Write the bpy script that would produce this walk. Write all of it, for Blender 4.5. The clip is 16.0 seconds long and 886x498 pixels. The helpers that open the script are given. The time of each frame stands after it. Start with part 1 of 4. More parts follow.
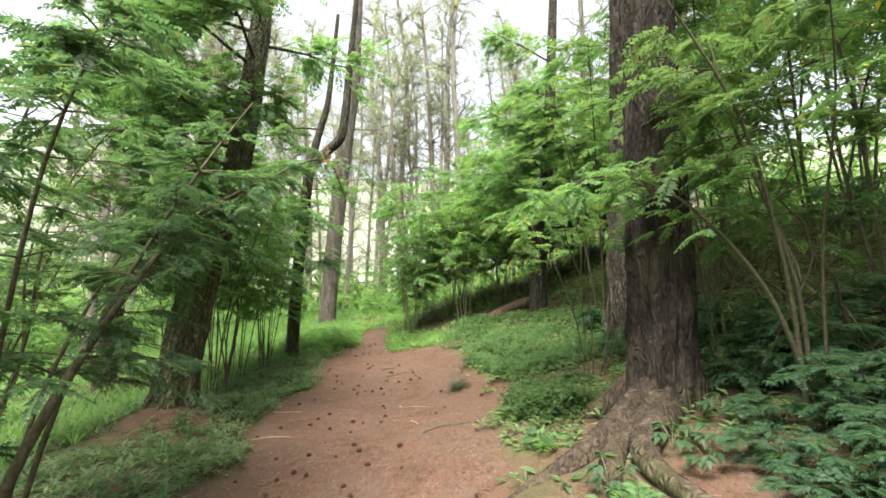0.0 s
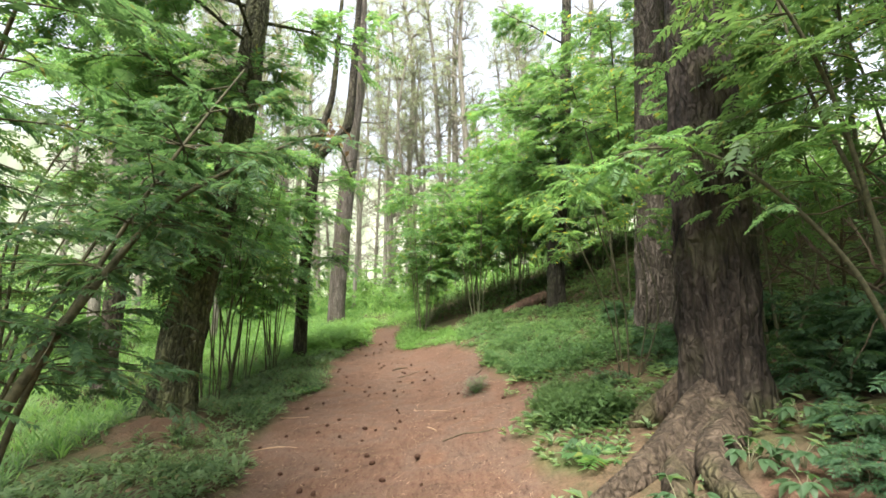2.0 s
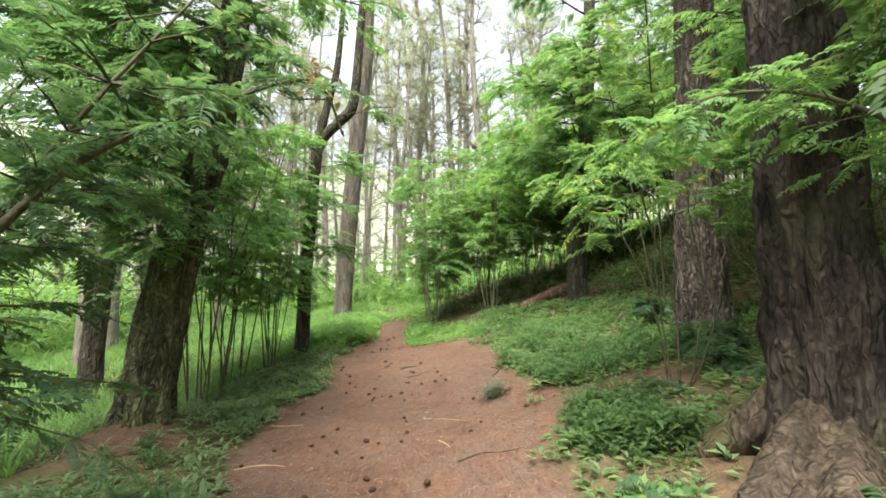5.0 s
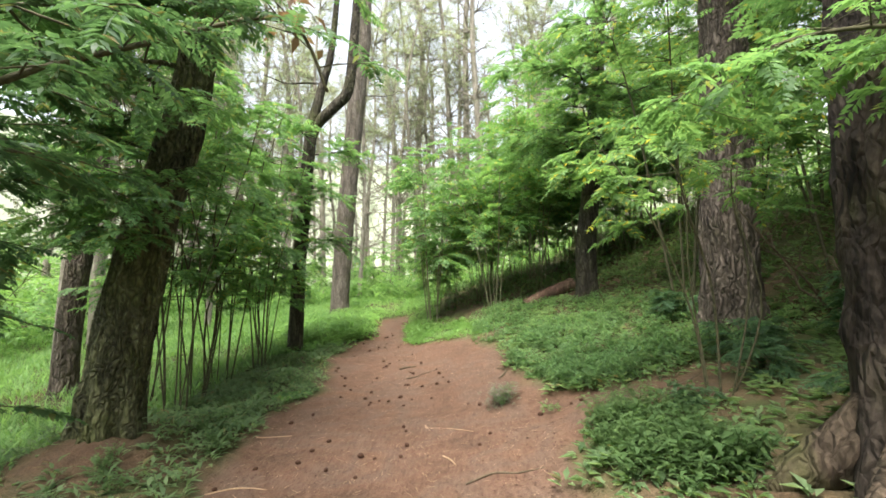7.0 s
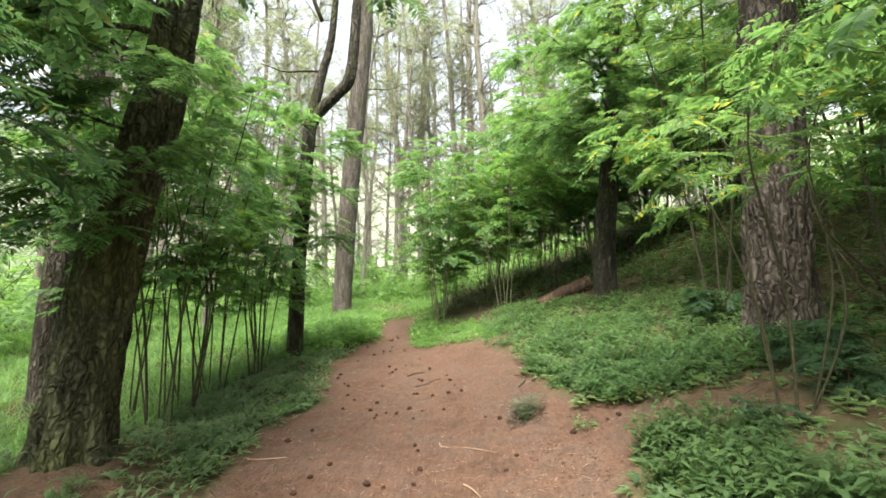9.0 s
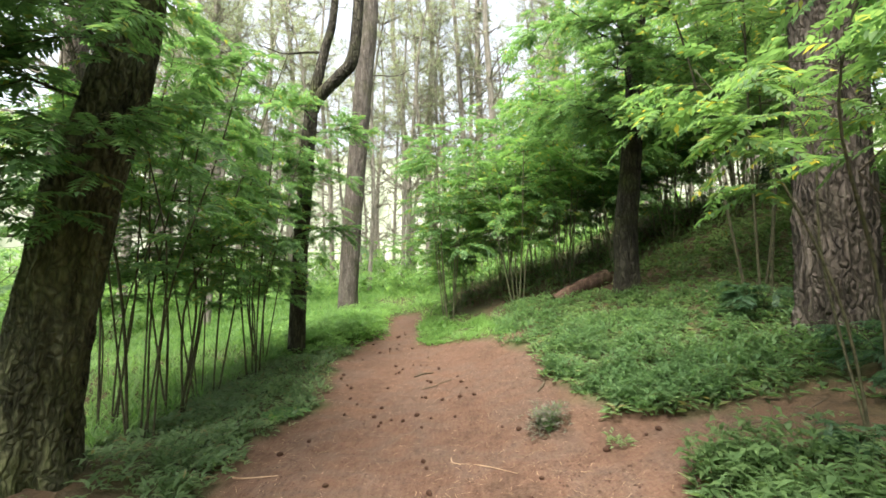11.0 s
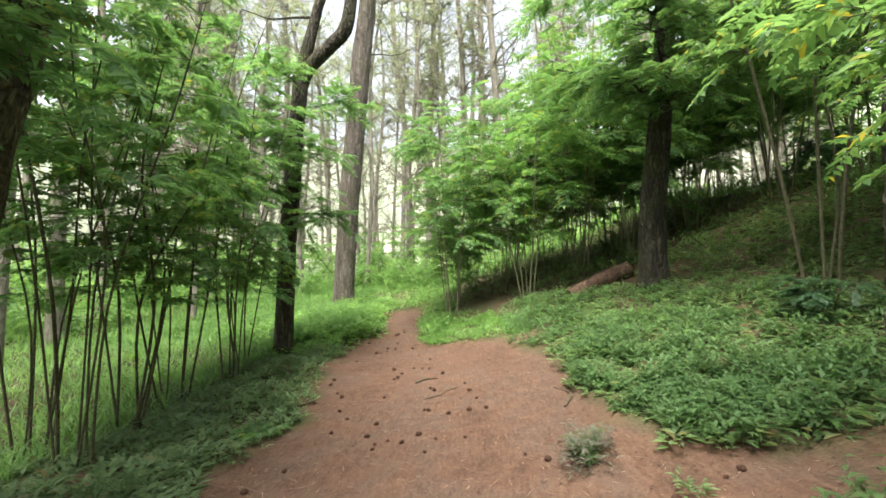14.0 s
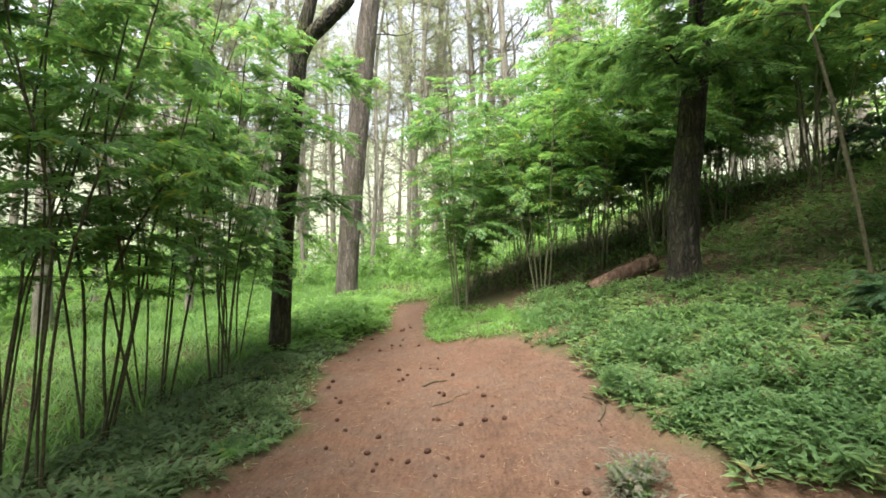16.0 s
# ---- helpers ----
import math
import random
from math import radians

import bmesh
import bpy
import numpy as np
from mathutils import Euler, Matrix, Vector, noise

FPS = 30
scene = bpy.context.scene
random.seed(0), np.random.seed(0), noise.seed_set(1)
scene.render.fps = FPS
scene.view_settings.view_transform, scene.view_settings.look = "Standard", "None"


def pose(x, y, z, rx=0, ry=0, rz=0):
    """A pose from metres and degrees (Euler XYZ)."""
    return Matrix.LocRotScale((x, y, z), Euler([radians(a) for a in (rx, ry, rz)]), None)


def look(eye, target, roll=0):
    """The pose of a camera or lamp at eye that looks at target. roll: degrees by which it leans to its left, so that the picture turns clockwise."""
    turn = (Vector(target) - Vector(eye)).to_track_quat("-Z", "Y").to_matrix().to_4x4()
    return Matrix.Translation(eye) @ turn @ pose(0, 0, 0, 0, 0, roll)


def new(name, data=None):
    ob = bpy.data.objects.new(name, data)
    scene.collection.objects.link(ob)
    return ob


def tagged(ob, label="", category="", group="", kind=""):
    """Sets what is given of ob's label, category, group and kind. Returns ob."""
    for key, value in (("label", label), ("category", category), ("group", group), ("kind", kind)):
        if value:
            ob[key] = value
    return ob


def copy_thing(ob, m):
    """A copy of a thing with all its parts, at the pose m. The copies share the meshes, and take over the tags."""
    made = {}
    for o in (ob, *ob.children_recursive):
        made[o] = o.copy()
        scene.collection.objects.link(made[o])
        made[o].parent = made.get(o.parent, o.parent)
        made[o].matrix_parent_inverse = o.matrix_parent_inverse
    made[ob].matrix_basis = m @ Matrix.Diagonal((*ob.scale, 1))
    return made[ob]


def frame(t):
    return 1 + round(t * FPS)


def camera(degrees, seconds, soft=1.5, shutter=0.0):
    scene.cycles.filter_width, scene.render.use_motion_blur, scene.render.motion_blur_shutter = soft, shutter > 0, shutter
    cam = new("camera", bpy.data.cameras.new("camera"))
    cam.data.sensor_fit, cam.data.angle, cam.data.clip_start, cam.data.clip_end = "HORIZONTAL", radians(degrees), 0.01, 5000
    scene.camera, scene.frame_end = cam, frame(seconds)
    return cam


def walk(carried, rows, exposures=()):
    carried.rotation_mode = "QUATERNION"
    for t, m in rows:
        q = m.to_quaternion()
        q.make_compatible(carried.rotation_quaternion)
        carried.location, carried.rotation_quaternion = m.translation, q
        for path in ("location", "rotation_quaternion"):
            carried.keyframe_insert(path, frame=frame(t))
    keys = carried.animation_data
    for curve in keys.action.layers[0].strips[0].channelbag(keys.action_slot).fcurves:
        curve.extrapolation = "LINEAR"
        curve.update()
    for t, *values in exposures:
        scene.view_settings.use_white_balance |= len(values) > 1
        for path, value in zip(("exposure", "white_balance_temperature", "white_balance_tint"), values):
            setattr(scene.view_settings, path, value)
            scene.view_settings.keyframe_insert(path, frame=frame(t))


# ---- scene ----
cam = camera(90.7, 16.0, soft=1.7)
METRES, EYE, TILT, LEAN, TURN = 4.8, 1.55, 7.0, 0.0, 0.0
ROWS = [
    (0.0, 0.0, 0.0, 0.0, 0.0, 0.0, -0.0),
    (0.5, -0.0109, 0.0335, -0.0072, 0.34, -0.04, 0.01),
    (1.0, -0.0185, 0.0626, -0.0106, 0.57, -0.13, 0.23),
    (1.5, -0.0233, 0.0875, -0.0146, 0.73, -0.29, 0.57),
    (2.0, -0.0251, 0.112, -0.0184, 1.02, -0.39, 0.83),
    (2.5, -0.0249, 0.1428, -0.0219, 1.41, -0.48, 0.98),
    (3.0, -0.0244, 0.1708, -0.0238, 1.83, -0.56, 1.01),
    (3.5, -0.0249, 0.1977, -0.026, 2.16, -0.75, 0.93),
    (4.0, -0.0284, 0.2253, -0.0307, 2.44, -0.87, 0.8),
    (6.5, -0.0516, 0.3733, -0.0529, 2.08, -1.81, 0.69),
    (7.0, -0.055, 0.4047, -0.0556, 2.17, -1.85, 0.81),
    (7.5, -0.0622, 0.4372, -0.0599, 2.36, -1.85, 0.8),
    (8.0, -0.0737, 0.4692, -0.066, 2.48, -1.75, 0.8),
    (8.5, -0.0833, 0.504, -0.0695, 2.44, -1.75, 0.91),
    (9.0, -0.0891, 0.5318, -0.0725, 2.43, -1.84, 1.11),
    (11.5, -0.1054, 0.6816, -0.0881, 3.58, -2.79, 1.35),
    (12.0, -0.1121, 0.7133, -0.093, 3.42, -2.9, 1.21),
    (12.5, -0.1181, 0.7463, -0.0972, 3.15, -3.14, 1.1),
    (13.0, -0.1234, 0.7747, -0.1018, 2.99, -3.34, 1.06),
    (13.5, -0.1284, 0.8088, -0.1084, 3.09, -3.47, 1.01),
    (14.0, -0.1314, 0.8418, -0.1121, 3.42, -3.46, 1.01),
    (14.5, -0.1362, 0.876, -0.116, 3.74, -3.61, 0.91),
    (15.0, -0.1419, 0.9087, -0.1221, 4.04, -3.86, 0.73),
    (15.5, -0.1507, 0.9432, -0.1272, 4.15, -4.15, 0.62),
    (16.0, -0.1565, 0.9752, -0.1291, 4.1, -4.51, 0.63),
]
walk(cam, [(t, pose(0, 0, EYE, TILT, LEAN, TURN) @ pose(METRES * x, METRES * y, METRES * z, 90 + pitch, roll, yaw)) for t, x, y, z, yaw, pitch, roll in ROWS])

# ---- light ----
EXPOSURE = 1.98
scene.view_settings.exposure = EXPOSURE
world = bpy.data.worlds.new("overcast_sky")
scene.world = world
world.use_nodes = True
wn, wl = world.node_tree.nodes, world.node_tree.links
sky = wn.new("ShaderNodeTexSky")
sky.sky_type = "NISHITA"
sky.sun_disc = False
sky.sun_elevation, sky.sun_rotation = radians(67), radians(-161)
sky.air_density, sky.dust_density, sky.ozone_density = 1.0, 3.5, 1.0
back = next(n for n in wn if n.type == "BACKGROUND")
back.inputs["Strength"].default_value = 0.14
pale = wn.new("ShaderNodeHueSaturation")
pale.inputs["Saturation"].default_value = 0.32
wl.new(sky.outputs[0], pale.inputs["Color"])
wl.new(pale.outputs[0], back.inputs["Color"])
sun = new("sun", bpy.data.lights.new("sun", "SUN"))
sun.data.energy, sun.data.angle, sun.data.color = 2.9, radians(40), (1.0, 0.95, 0.85)
sun.matrix_world = look((-3.5, -10, 25), (0, 0, 0))

# ---- materials ----


def material(name):
    m = bpy.data.materials.new(name)
    m.use_nodes = True
    nt = m.node_tree
    return m, nt, nt.nodes["Principled BSDF"]


def ramp(nt, fac, stops):
    r = nt.nodes.new("ShaderNodeValToRGB")
    e = r.color_ramp.elements
    while len(e) < len(stops):
        e.new(0.5)
    for k, (p, c) in zip(e, stops):
        k.position, k.color = p, (*c, 1)
    nt.links.new(fac, r.inputs[0])
    return r.outputs[0]


def noise_tex(nt, scale, detail=4.0, stretch=None, vec=None):
    t = nt.nodes.new("ShaderNodeTexNoise")
    t.inputs["Scale"].default_value, t.inputs["Detail"].default_value = scale, detail
    if vec is None:
        c = nt.nodes.new("ShaderNodeTexCoord")
        vec = c.outputs["Object"]
    if stretch:
        mp = nt.nodes.new("ShaderNodeMapping")
        mp.inputs["Scale"].default_value = stretch
        nt.links.new(vec, mp.inputs["Vector"])
        vec = mp.outputs[0]
    nt.links.new(vec, t.inputs["Vector"])
    return t.outputs["Fac"]


def mixc(nt, fac, a, b, mode="MIX"):
    m = nt.nodes.new("ShaderNodeMix")
    m.data_type, m.blend_type = "RGBA", mode
    for sock, val in ((m.inputs["Factor"], fac), (m.inputs["A"], a), (m.inputs["B"], b)):
        if isinstance(val, (tuple, float, int)):
            sock.default_value = (*val, 1) if isinstance(val, tuple) else val
        else:
            nt.links.new(val, sock)
    return m.outputs["Result"]


def bump(nt, bsdf, height, strength=0.5, distance=0.02):
    b = nt.nodes.new("ShaderNodeBump")
    b.inputs["Strength"].default_value, b.inputs["Distance"].default_value = strength, distance
    nt.links.new(height, b.inputs["Height"])
    nt.links.new(b.outputs[0], bsdf.inputs["Normal"])


def leaf_material(name, dark, mid, light, rare=None, glow=0.57, rough=0.5):
    """Thin leaves: colour varies from leaf to leaf and in drifts, light shines through."""
    m, nt, b = material(name)
    g = nt.nodes.new("ShaderNodeNewGeometry")
    dark, mid, light = [(r * 1.05, g_ * 0.98, b_ * 1.28) for r, g_, b_ in (dark, mid, light)]
    stops = [(0.0, dark), (0.5, mid), (0.93, light)]
    if rare:
        stops.append((0.985, rare))
    col = ramp(nt, g.outputs["Random Per Island"], stops)
    drift = noise_tex(nt, 0.8, 2.0, vec=g.outputs["Position"])
    col = mixc(nt, 0.35, col, ramp(nt, drift, [(0.3, dark), (0.7, light)]))
    nt.links.new(col, b.inputs["Base Color"])
    b.inputs["Roughness"].default_value = rough
    b.inputs["Specular IOR Level"].default_value = 0.35
    t = nt.nodes.new("ShaderNodeBsdfTranslucent")
    nt.links.new(mixc(nt, 1.0, col, (1.3, 1.3, 0.85), "MULTIPLY"), t.inputs["Color"])
    mx = nt.nodes.new("ShaderNodeMixShader")
    mx.inputs[0].default_value = glow
    nt.links.new(b.outputs[0], mx.inputs[1])
    nt.links.new(t.outputs[0], mx.inputs[2])
    nt.links.new(mx.outputs[0], nt.nodes["Material Output"].inputs["Surface"])
    return m


def bark_material(name, deep, plate, tip, moss=0.0, scale=1.0, cut=0.35, tall=0.16, green=(0.085, 0.095, 0.03)):
    """Plates between deep upright cracks, with fine grain and moss in drifts."""
    m, nt, b = material(name)
    c = nt.nodes.new("ShaderNodeTexCoord")
    o = c.outputs["Object"]
    fur = noise_tex(nt, 9.0 * scale, 5.0, (1.0, 1.0, 0.22), o)
    fine = noise_tex(nt, 45.0 * scale, 4.0, (1.0, 1.0, 0.4), o)
    big = noise_tex(nt, 1.6, 3.0, None, o)
    warp = nt.nodes.new("ShaderNodeVectorMath")
    warp.operation = "MULTIPLY_ADD"
    jig = nt.nodes.new("ShaderNodeTexNoise")
    jig.inputs["Scale"].default_value = 5.0 * scale
    nt.links.new(o, jig.inputs["Vector"])
    nt.links.new(jig.outputs["Color"], warp.inputs[0])
    warp.inputs[1].default_value = (0.14, 0.14, 0.5)
    nt.links.new(o, warp.inputs[2])
    mp = nt.nodes.new("ShaderNodeMapping")
    mp.inputs["Scale"].default_value = (1.0, 1.0, tall)
    nt.links.new(warp.outputs[0], mp.inputs["Vector"])
    vo = nt.nodes.new("ShaderNodeTexVoronoi")
    vo.feature = "DISTANCE_TO_EDGE"
    vo.inputs["Scale"].default_value = 16.0 * scale
    nt.links.new(mp.outputs[0], vo.inputs["Vector"])
    crack = ramp(nt, vo.outputs["Distance"], [(0.0, (cut, cut, cut)), (0.3, (1, 1, 1))])
    col = ramp(nt, fur, [(0.36, deep), (0.52, plate), (0.72, tip)])
    col = mixc(nt, 0.35, col, ramp(nt, fine, [(0.35, deep), (0.65, tip)]))
    if moss:
        lo = ramp(nt, big, [(0.5, (0, 0, 0)), (0.68, (moss, moss, moss))])
        col = mixc(nt, lo, col, green)
    col = mixc(nt, crack, deep, col)
    nt.links.new(col, b.inputs["Base Color"])
    b.inputs["Roughness"].default_value = 0.9
    b.inputs["Specular IOR Level"].default_value = 0.2
    hm = nt.nodes.new("ShaderNodeMath")
    hm.operation = "MULTIPLY_ADD"
    nt.links.new(fine, hm.inputs[0])
    hm.inputs[1].default_value = 0.4
    nt.links.new(crack, hm.inputs[2])
    bump(nt, b, hm.outputs[0], 1.0, 0.05)
    return m


def ground_material(name):
    """Needle-strewn red soil where the soil value is high, dark leaf litter and moss elsewhere."""
    m, nt, b = material(name)
    a = nt.nodes.new("ShaderNodeAttribute")
    a.attribute_name = "soil"
    c = nt.nodes.new("ShaderNodeTexCoord")
    o = c.outputs["Object"]
    big = noise_tex(nt, 1.3, 6.0, None, o)
    mid = noise_tex(nt, 7.0, 5.0, None, o)
    fine = noise_tex(nt, 48.0, 6.0, None, o)
    streak = noise_tex(nt, 30.0, 3.0, (1.0, 0.25, 1.0), o)
    red = ramp(nt, big, [(0.32, (0.059, 0.031, 0.019)), (0.45, (0.117, 0.059, 0.037)), (0.56, (0.103, 0.071, 0.055)), (0.68, (0.144, 0.070, 0.040))])
    red = mixc(nt, 0.38, red, ramp(nt, mid, [(0.3, (0.040, 0.023, 0.015)), (0.7, (0.144, 0.081, 0.055))]))
    red = mixc(nt, 0.27, red, ramp(nt, fine, [(0.35, (0.037, 0.021, 0.015)), (0.65, (0.159, 0.106, 0.077))]))
    red = mixc(nt, 0.2, red, ramp(nt, streak, [(0.4, (0.059, 0.030, 0.019)), (0.7, (0.192, 0.127, 0.085))]))
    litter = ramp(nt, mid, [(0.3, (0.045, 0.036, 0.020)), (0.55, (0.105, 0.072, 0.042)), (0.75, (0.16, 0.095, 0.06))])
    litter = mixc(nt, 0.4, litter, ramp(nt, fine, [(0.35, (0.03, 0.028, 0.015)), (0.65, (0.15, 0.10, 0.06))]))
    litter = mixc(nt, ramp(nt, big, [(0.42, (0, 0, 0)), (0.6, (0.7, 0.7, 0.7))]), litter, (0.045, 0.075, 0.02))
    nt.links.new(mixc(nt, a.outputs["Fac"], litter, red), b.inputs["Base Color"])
    b.inputs["Roughness"].default_value = 0.95
    b.inputs["Specular IOR Level"].default_value = 0.2
    hm = nt.nodes.new("ShaderNodeMath")
    hm.operation = "MULTIPLY_ADD"
    nt.links.new(fine, hm.inputs[0])
    hm.inputs[1].default_value = 0.5
    nt.links.new(mid, hm.inputs[2])
    bump(nt, b, hm.outputs[0], 0.9, 0.045)
    return m


def plain(name, a, bcol, scale=20.0, rough=0.85):
    m, nt, b = material(name)
    col = ramp(nt, noise_tex(nt, scale, 4.0), [(0.3, a), (0.7, bcol)])
    nt.links.new(col, b.inputs["Base Color"])
    b.inputs["Roughness"].default_value = rough
    b.inputs["Specular IOR Level"].default_value = 0.2
    bump(nt, b, noise_tex(nt, scale * 3, 3.0), 0.4, 0.01)
    return m


M_GROUND = ground_material("soil_and_litter")
M_BARK = bark_material("dark_pine_bark", (0.009, 0.007, 0.006), (0.036, 0.028, 0.021), (0.088, 0.070, 0.055), 0.45, 1.0, 0.6)
M_BARK_MOSS = bark_material("mossy_bark", (0.016, 0.016, 0.010), (0.085, 0.085, 0.045), (0.25, 0.25, 0.14), 0.6, 1.1, 0.42, 0.38, (0.13, 0.15, 0.05))
M_BARK_GREY = bark_material("grey_brown_bark", (0.035, 0.028, 0.022), (0.135, 0.108, 0.088), (0.26, 0.22, 0.185), 0.15)
# Far trunks: haze is mixed into the bark as a paler colour.
M_BARK_HAZE = bark_material("hazed_far_bark", (0.14, 0.125, 0.10), (0.27, 0.245, 0.20), (0.38, 0.35, 0.29), 0.3, 1.0, 0.6)
M_BARK_FAR = bark_material("tall_pine_bark", (0.045, 0.038, 0.031), (0.135, 0.113, 0.093), (0.24, 0.21, 0.178), 0.35, 0.8, 0.5)
M_BARK_DARK = bark_material("blackish_bark", (0.015, 0.013, 0.010), (0.066, 0.058, 0.042), (0.135, 0.12, 0.085), 0.7)
M_STEM = plain("green_brown_stem", (0.035, 0.036, 0.020), (0.095, 0.088, 0.048), 30)
M_TWIG = plain("brown_twig", (0.05, 0.04, 0.025), (0.12, 0.09, 0.06), 30)
M_ROOT = bark_material("root_bark", (0.020, 0.015, 0.010), (0.066, 0.048, 0.033), (0.135, 0.102, 0.073), 0.6, 1.0, 0.6)
M_LOG = bark_material("red_brown_log", (0.045, 0.026, 0.018), (0.135, 0.082, 0.058), (0.24, 0.155, 0.112), 0.25, 1.2, 0.6)
M_CONE = plain("pine_cone_scale", (0.022, 0.011, 0.007), (0.085, 0.042, 0.026), 60)
M_STRAW = plain("dry_straw", (0.24, 0.15, 0.09), (0.42, 0.30, 0.20), 40)
L_SHRUB = leaf_material("shrub_leaf", (0.058, 0.138, 0.041), (0.108, 0.228, 0.065), (0.180, 0.336, 0.101), (0.300, 0.270, 0.050))
L_BRIGHT = leaf_material("bright_leaf", (0.065, 0.162, 0.038), (0.118, 0.258, 0.060), (0.190, 0.347, 0.090), (0.450, 0.360, 0.050))
# Shaded copy of the shrub leaf: the shade is in the darker colour.
L_SHADE = leaf_material("shaded_shrub_leaf", (0.046, 0.098, 0.030), (0.084, 0.162, 0.046), (0.138, 0.235, 0.070), (0.20, 0.16, 0.05))
L_ARCH = leaf_material("yellowing_leaf", (0.058, 0.138, 0.041), (0.108, 0.228, 0.065), (0.190, 0.330, 0.090), (0.60, 0.45, 0.05))
M_PALE_STEM = plain("pale_green_stem", (0.10, 0.105, 0.06), (0.21, 0.20, 0.125), 30)
# Far crowns: leaf colour greyed and lightened to carry the haze.
L_HAZE = leaf_material("hazed_canopy_leaf", (0.14, 0.18, 0.10), (0.20, 0.25, 0.145), (0.28, 0.33, 0.20))
L_DUSTY = leaf_material("dusty_weed_leaf", (0.085, 0.105, 0.06), (0.15, 0.17, 0.10), (0.24, 0.25, 0.165), (0.30, 0.22, 0.12))
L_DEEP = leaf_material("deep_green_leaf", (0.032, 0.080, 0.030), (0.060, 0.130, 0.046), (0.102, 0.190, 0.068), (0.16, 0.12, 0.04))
L_DRY = leaf_material("dry_brown_leaf", (0.06, 0.04, 0.02), (0.12, 0.08, 0.04), (0.20, 0.14, 0.07))
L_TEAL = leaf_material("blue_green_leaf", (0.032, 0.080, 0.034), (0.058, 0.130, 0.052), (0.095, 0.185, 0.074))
L_PINE = leaf_material("canopy_leaf", (0.065, 0.125, 0.042), (0.110, 0.195, 0.065), (0.175, 0.270, 0.100))
L_WEED = leaf_material("weed_leaf", (0.050, 0.115, 0.034), (0.108, 0.215, 0.066), (0.200, 0.340, 0.120))
L_GRASS = leaf_material("meadow_grass", (0.085, 0.190, 0.045), (0.148, 0.295, 0.070), (0.228, 0.400, 0.110))
L_VERGE = leaf_material("shaded_verge_leaf", (0.072, 0.137, 0.047), (0.130, 0.227, 0.078), (0.215, 0.325, 0.130), (0.240, 0.160, 0.080))

# ---- mesh tools ----
Z = np.array([0.0, 0.0, 1.0])


def unit(v):
    return v / np.maximum(np.linalg.norm(v, axis=-1, keepdims=True), 1e-9)


class Geo:
    """Gathers quads and links them as one mesh."""

    def __init__(self):
        self.v, self.f, self.n = [], [], 0

    def add(self, v, f):
        self.v.append(np.asarray(v, float).reshape(-1, 3))
        self.f.append(np.asarray(f, int).reshape(-1, 4) + self.n)
        self.n += len(self.v[-1])

    def mesh(self, name, mat, smooth=False):
        v, f = np.concatenate(self.v), np.concatenate(self.f)
        me = bpy.data.meshes.new(name)
        me.vertices.add(len(v))
        me.vertices.foreach_set("co", v.astype(np.float32).ravel())
        me.loops.add(f.size)
        me.loops.foreach_set("vertex_index", f.astype(np.int32).ravel())
        me.polygons.add(len(f))
        me.polygons.foreach_set("loop_start", np.arange(0, f.size, 4, dtype=np.int32))
        me.update(calc_edges=True)
        me.validate()
        if smooth:
            me.polygons.foreach_set("use_smooth", np.ones(len(me.polygons), dtype=bool))
        me.materials.append(mat)
        return me


def part(name, geo, mat, parent=None, label="", smooth=False):
    ob = new(name, geo.mesh(name, mat, smooth))
    if parent is not None:
        ob.parent = parent
    return tagged(ob, label)


def smooth_line(pts, n):
    """n points on a soft curve through the given ones."""
    p = np.asarray(pts, float)
    s = np.linspace(0, len(p) - 1, n)
    i = np.clip(s.astype(int), 0, len(p) - 2)
    f = (s - i)[:, None]
    a, b, c, d = p[np.maximum(i - 1, 0)], p[i], p[i + 1], p[np.minimum(i + 2, len(p) - 1)]
    return 0.5 * (2 * b + (c - a) * f + (2 * a - 5 * b + 4 * c - d) * f ** 2 + (3 * b - a - 3 * c + d) * f ** 3)


def tube(geo, line, radii, sides=6, rough=None, cap=True):
    """A round limb along a line. rough(u, angle, radius) gives the radius at each place."""
    line = np.asarray(line, float)
    n = len(line)
    radii = np.interp(np.linspace(0, 1, n), np.linspace(0, 1, len(radii)), radii)
    t = unit(np.gradient(line, axis=0))
    ref = np.array([1.0, 0.13, 0.0]) if abs(t[0][2]) > 0.6 else Z
    a = unit(np.cross(t, ref))
    b = np.cross(t, a)
    ang = np.linspace(0, 2 * math.pi, sides, endpoint=False)
    r = np.repeat(radii[:, None], sides, 1)
    if rough is not None:
        r = rough(line, ang, r)
    v = line[:, None] + r[..., None] * (np.cos(ang)[None, :, None] * a[:, None] + np.sin(ang)[None, :, None] * b[:, None])
    i, j = np.meshgrid(np.arange(n - 1), np.arange(sides), indexing="ij")
    k = (j + 1) % sides
    f = np.stack([i * sides + j, (i + 1) * sides + j, (i + 1) * sides + k, i * sides + k], -1).reshape(-1, 4)
    v = v.reshape(-1, 3)
    if cap:
        v = np.concatenate([v, line[-1:] + t[-1:] * radii[-1] * 0.3])
        e = n * sides
        last = (n - 1) * sides
        j = np.arange(0, sides, 2)
        f = np.concatenate([f, np.stack([last + j, np.full_like(j, e), last + (j + 2) % sides, last + (j + 1) % sides], -1)])
    geo.add(v, f)


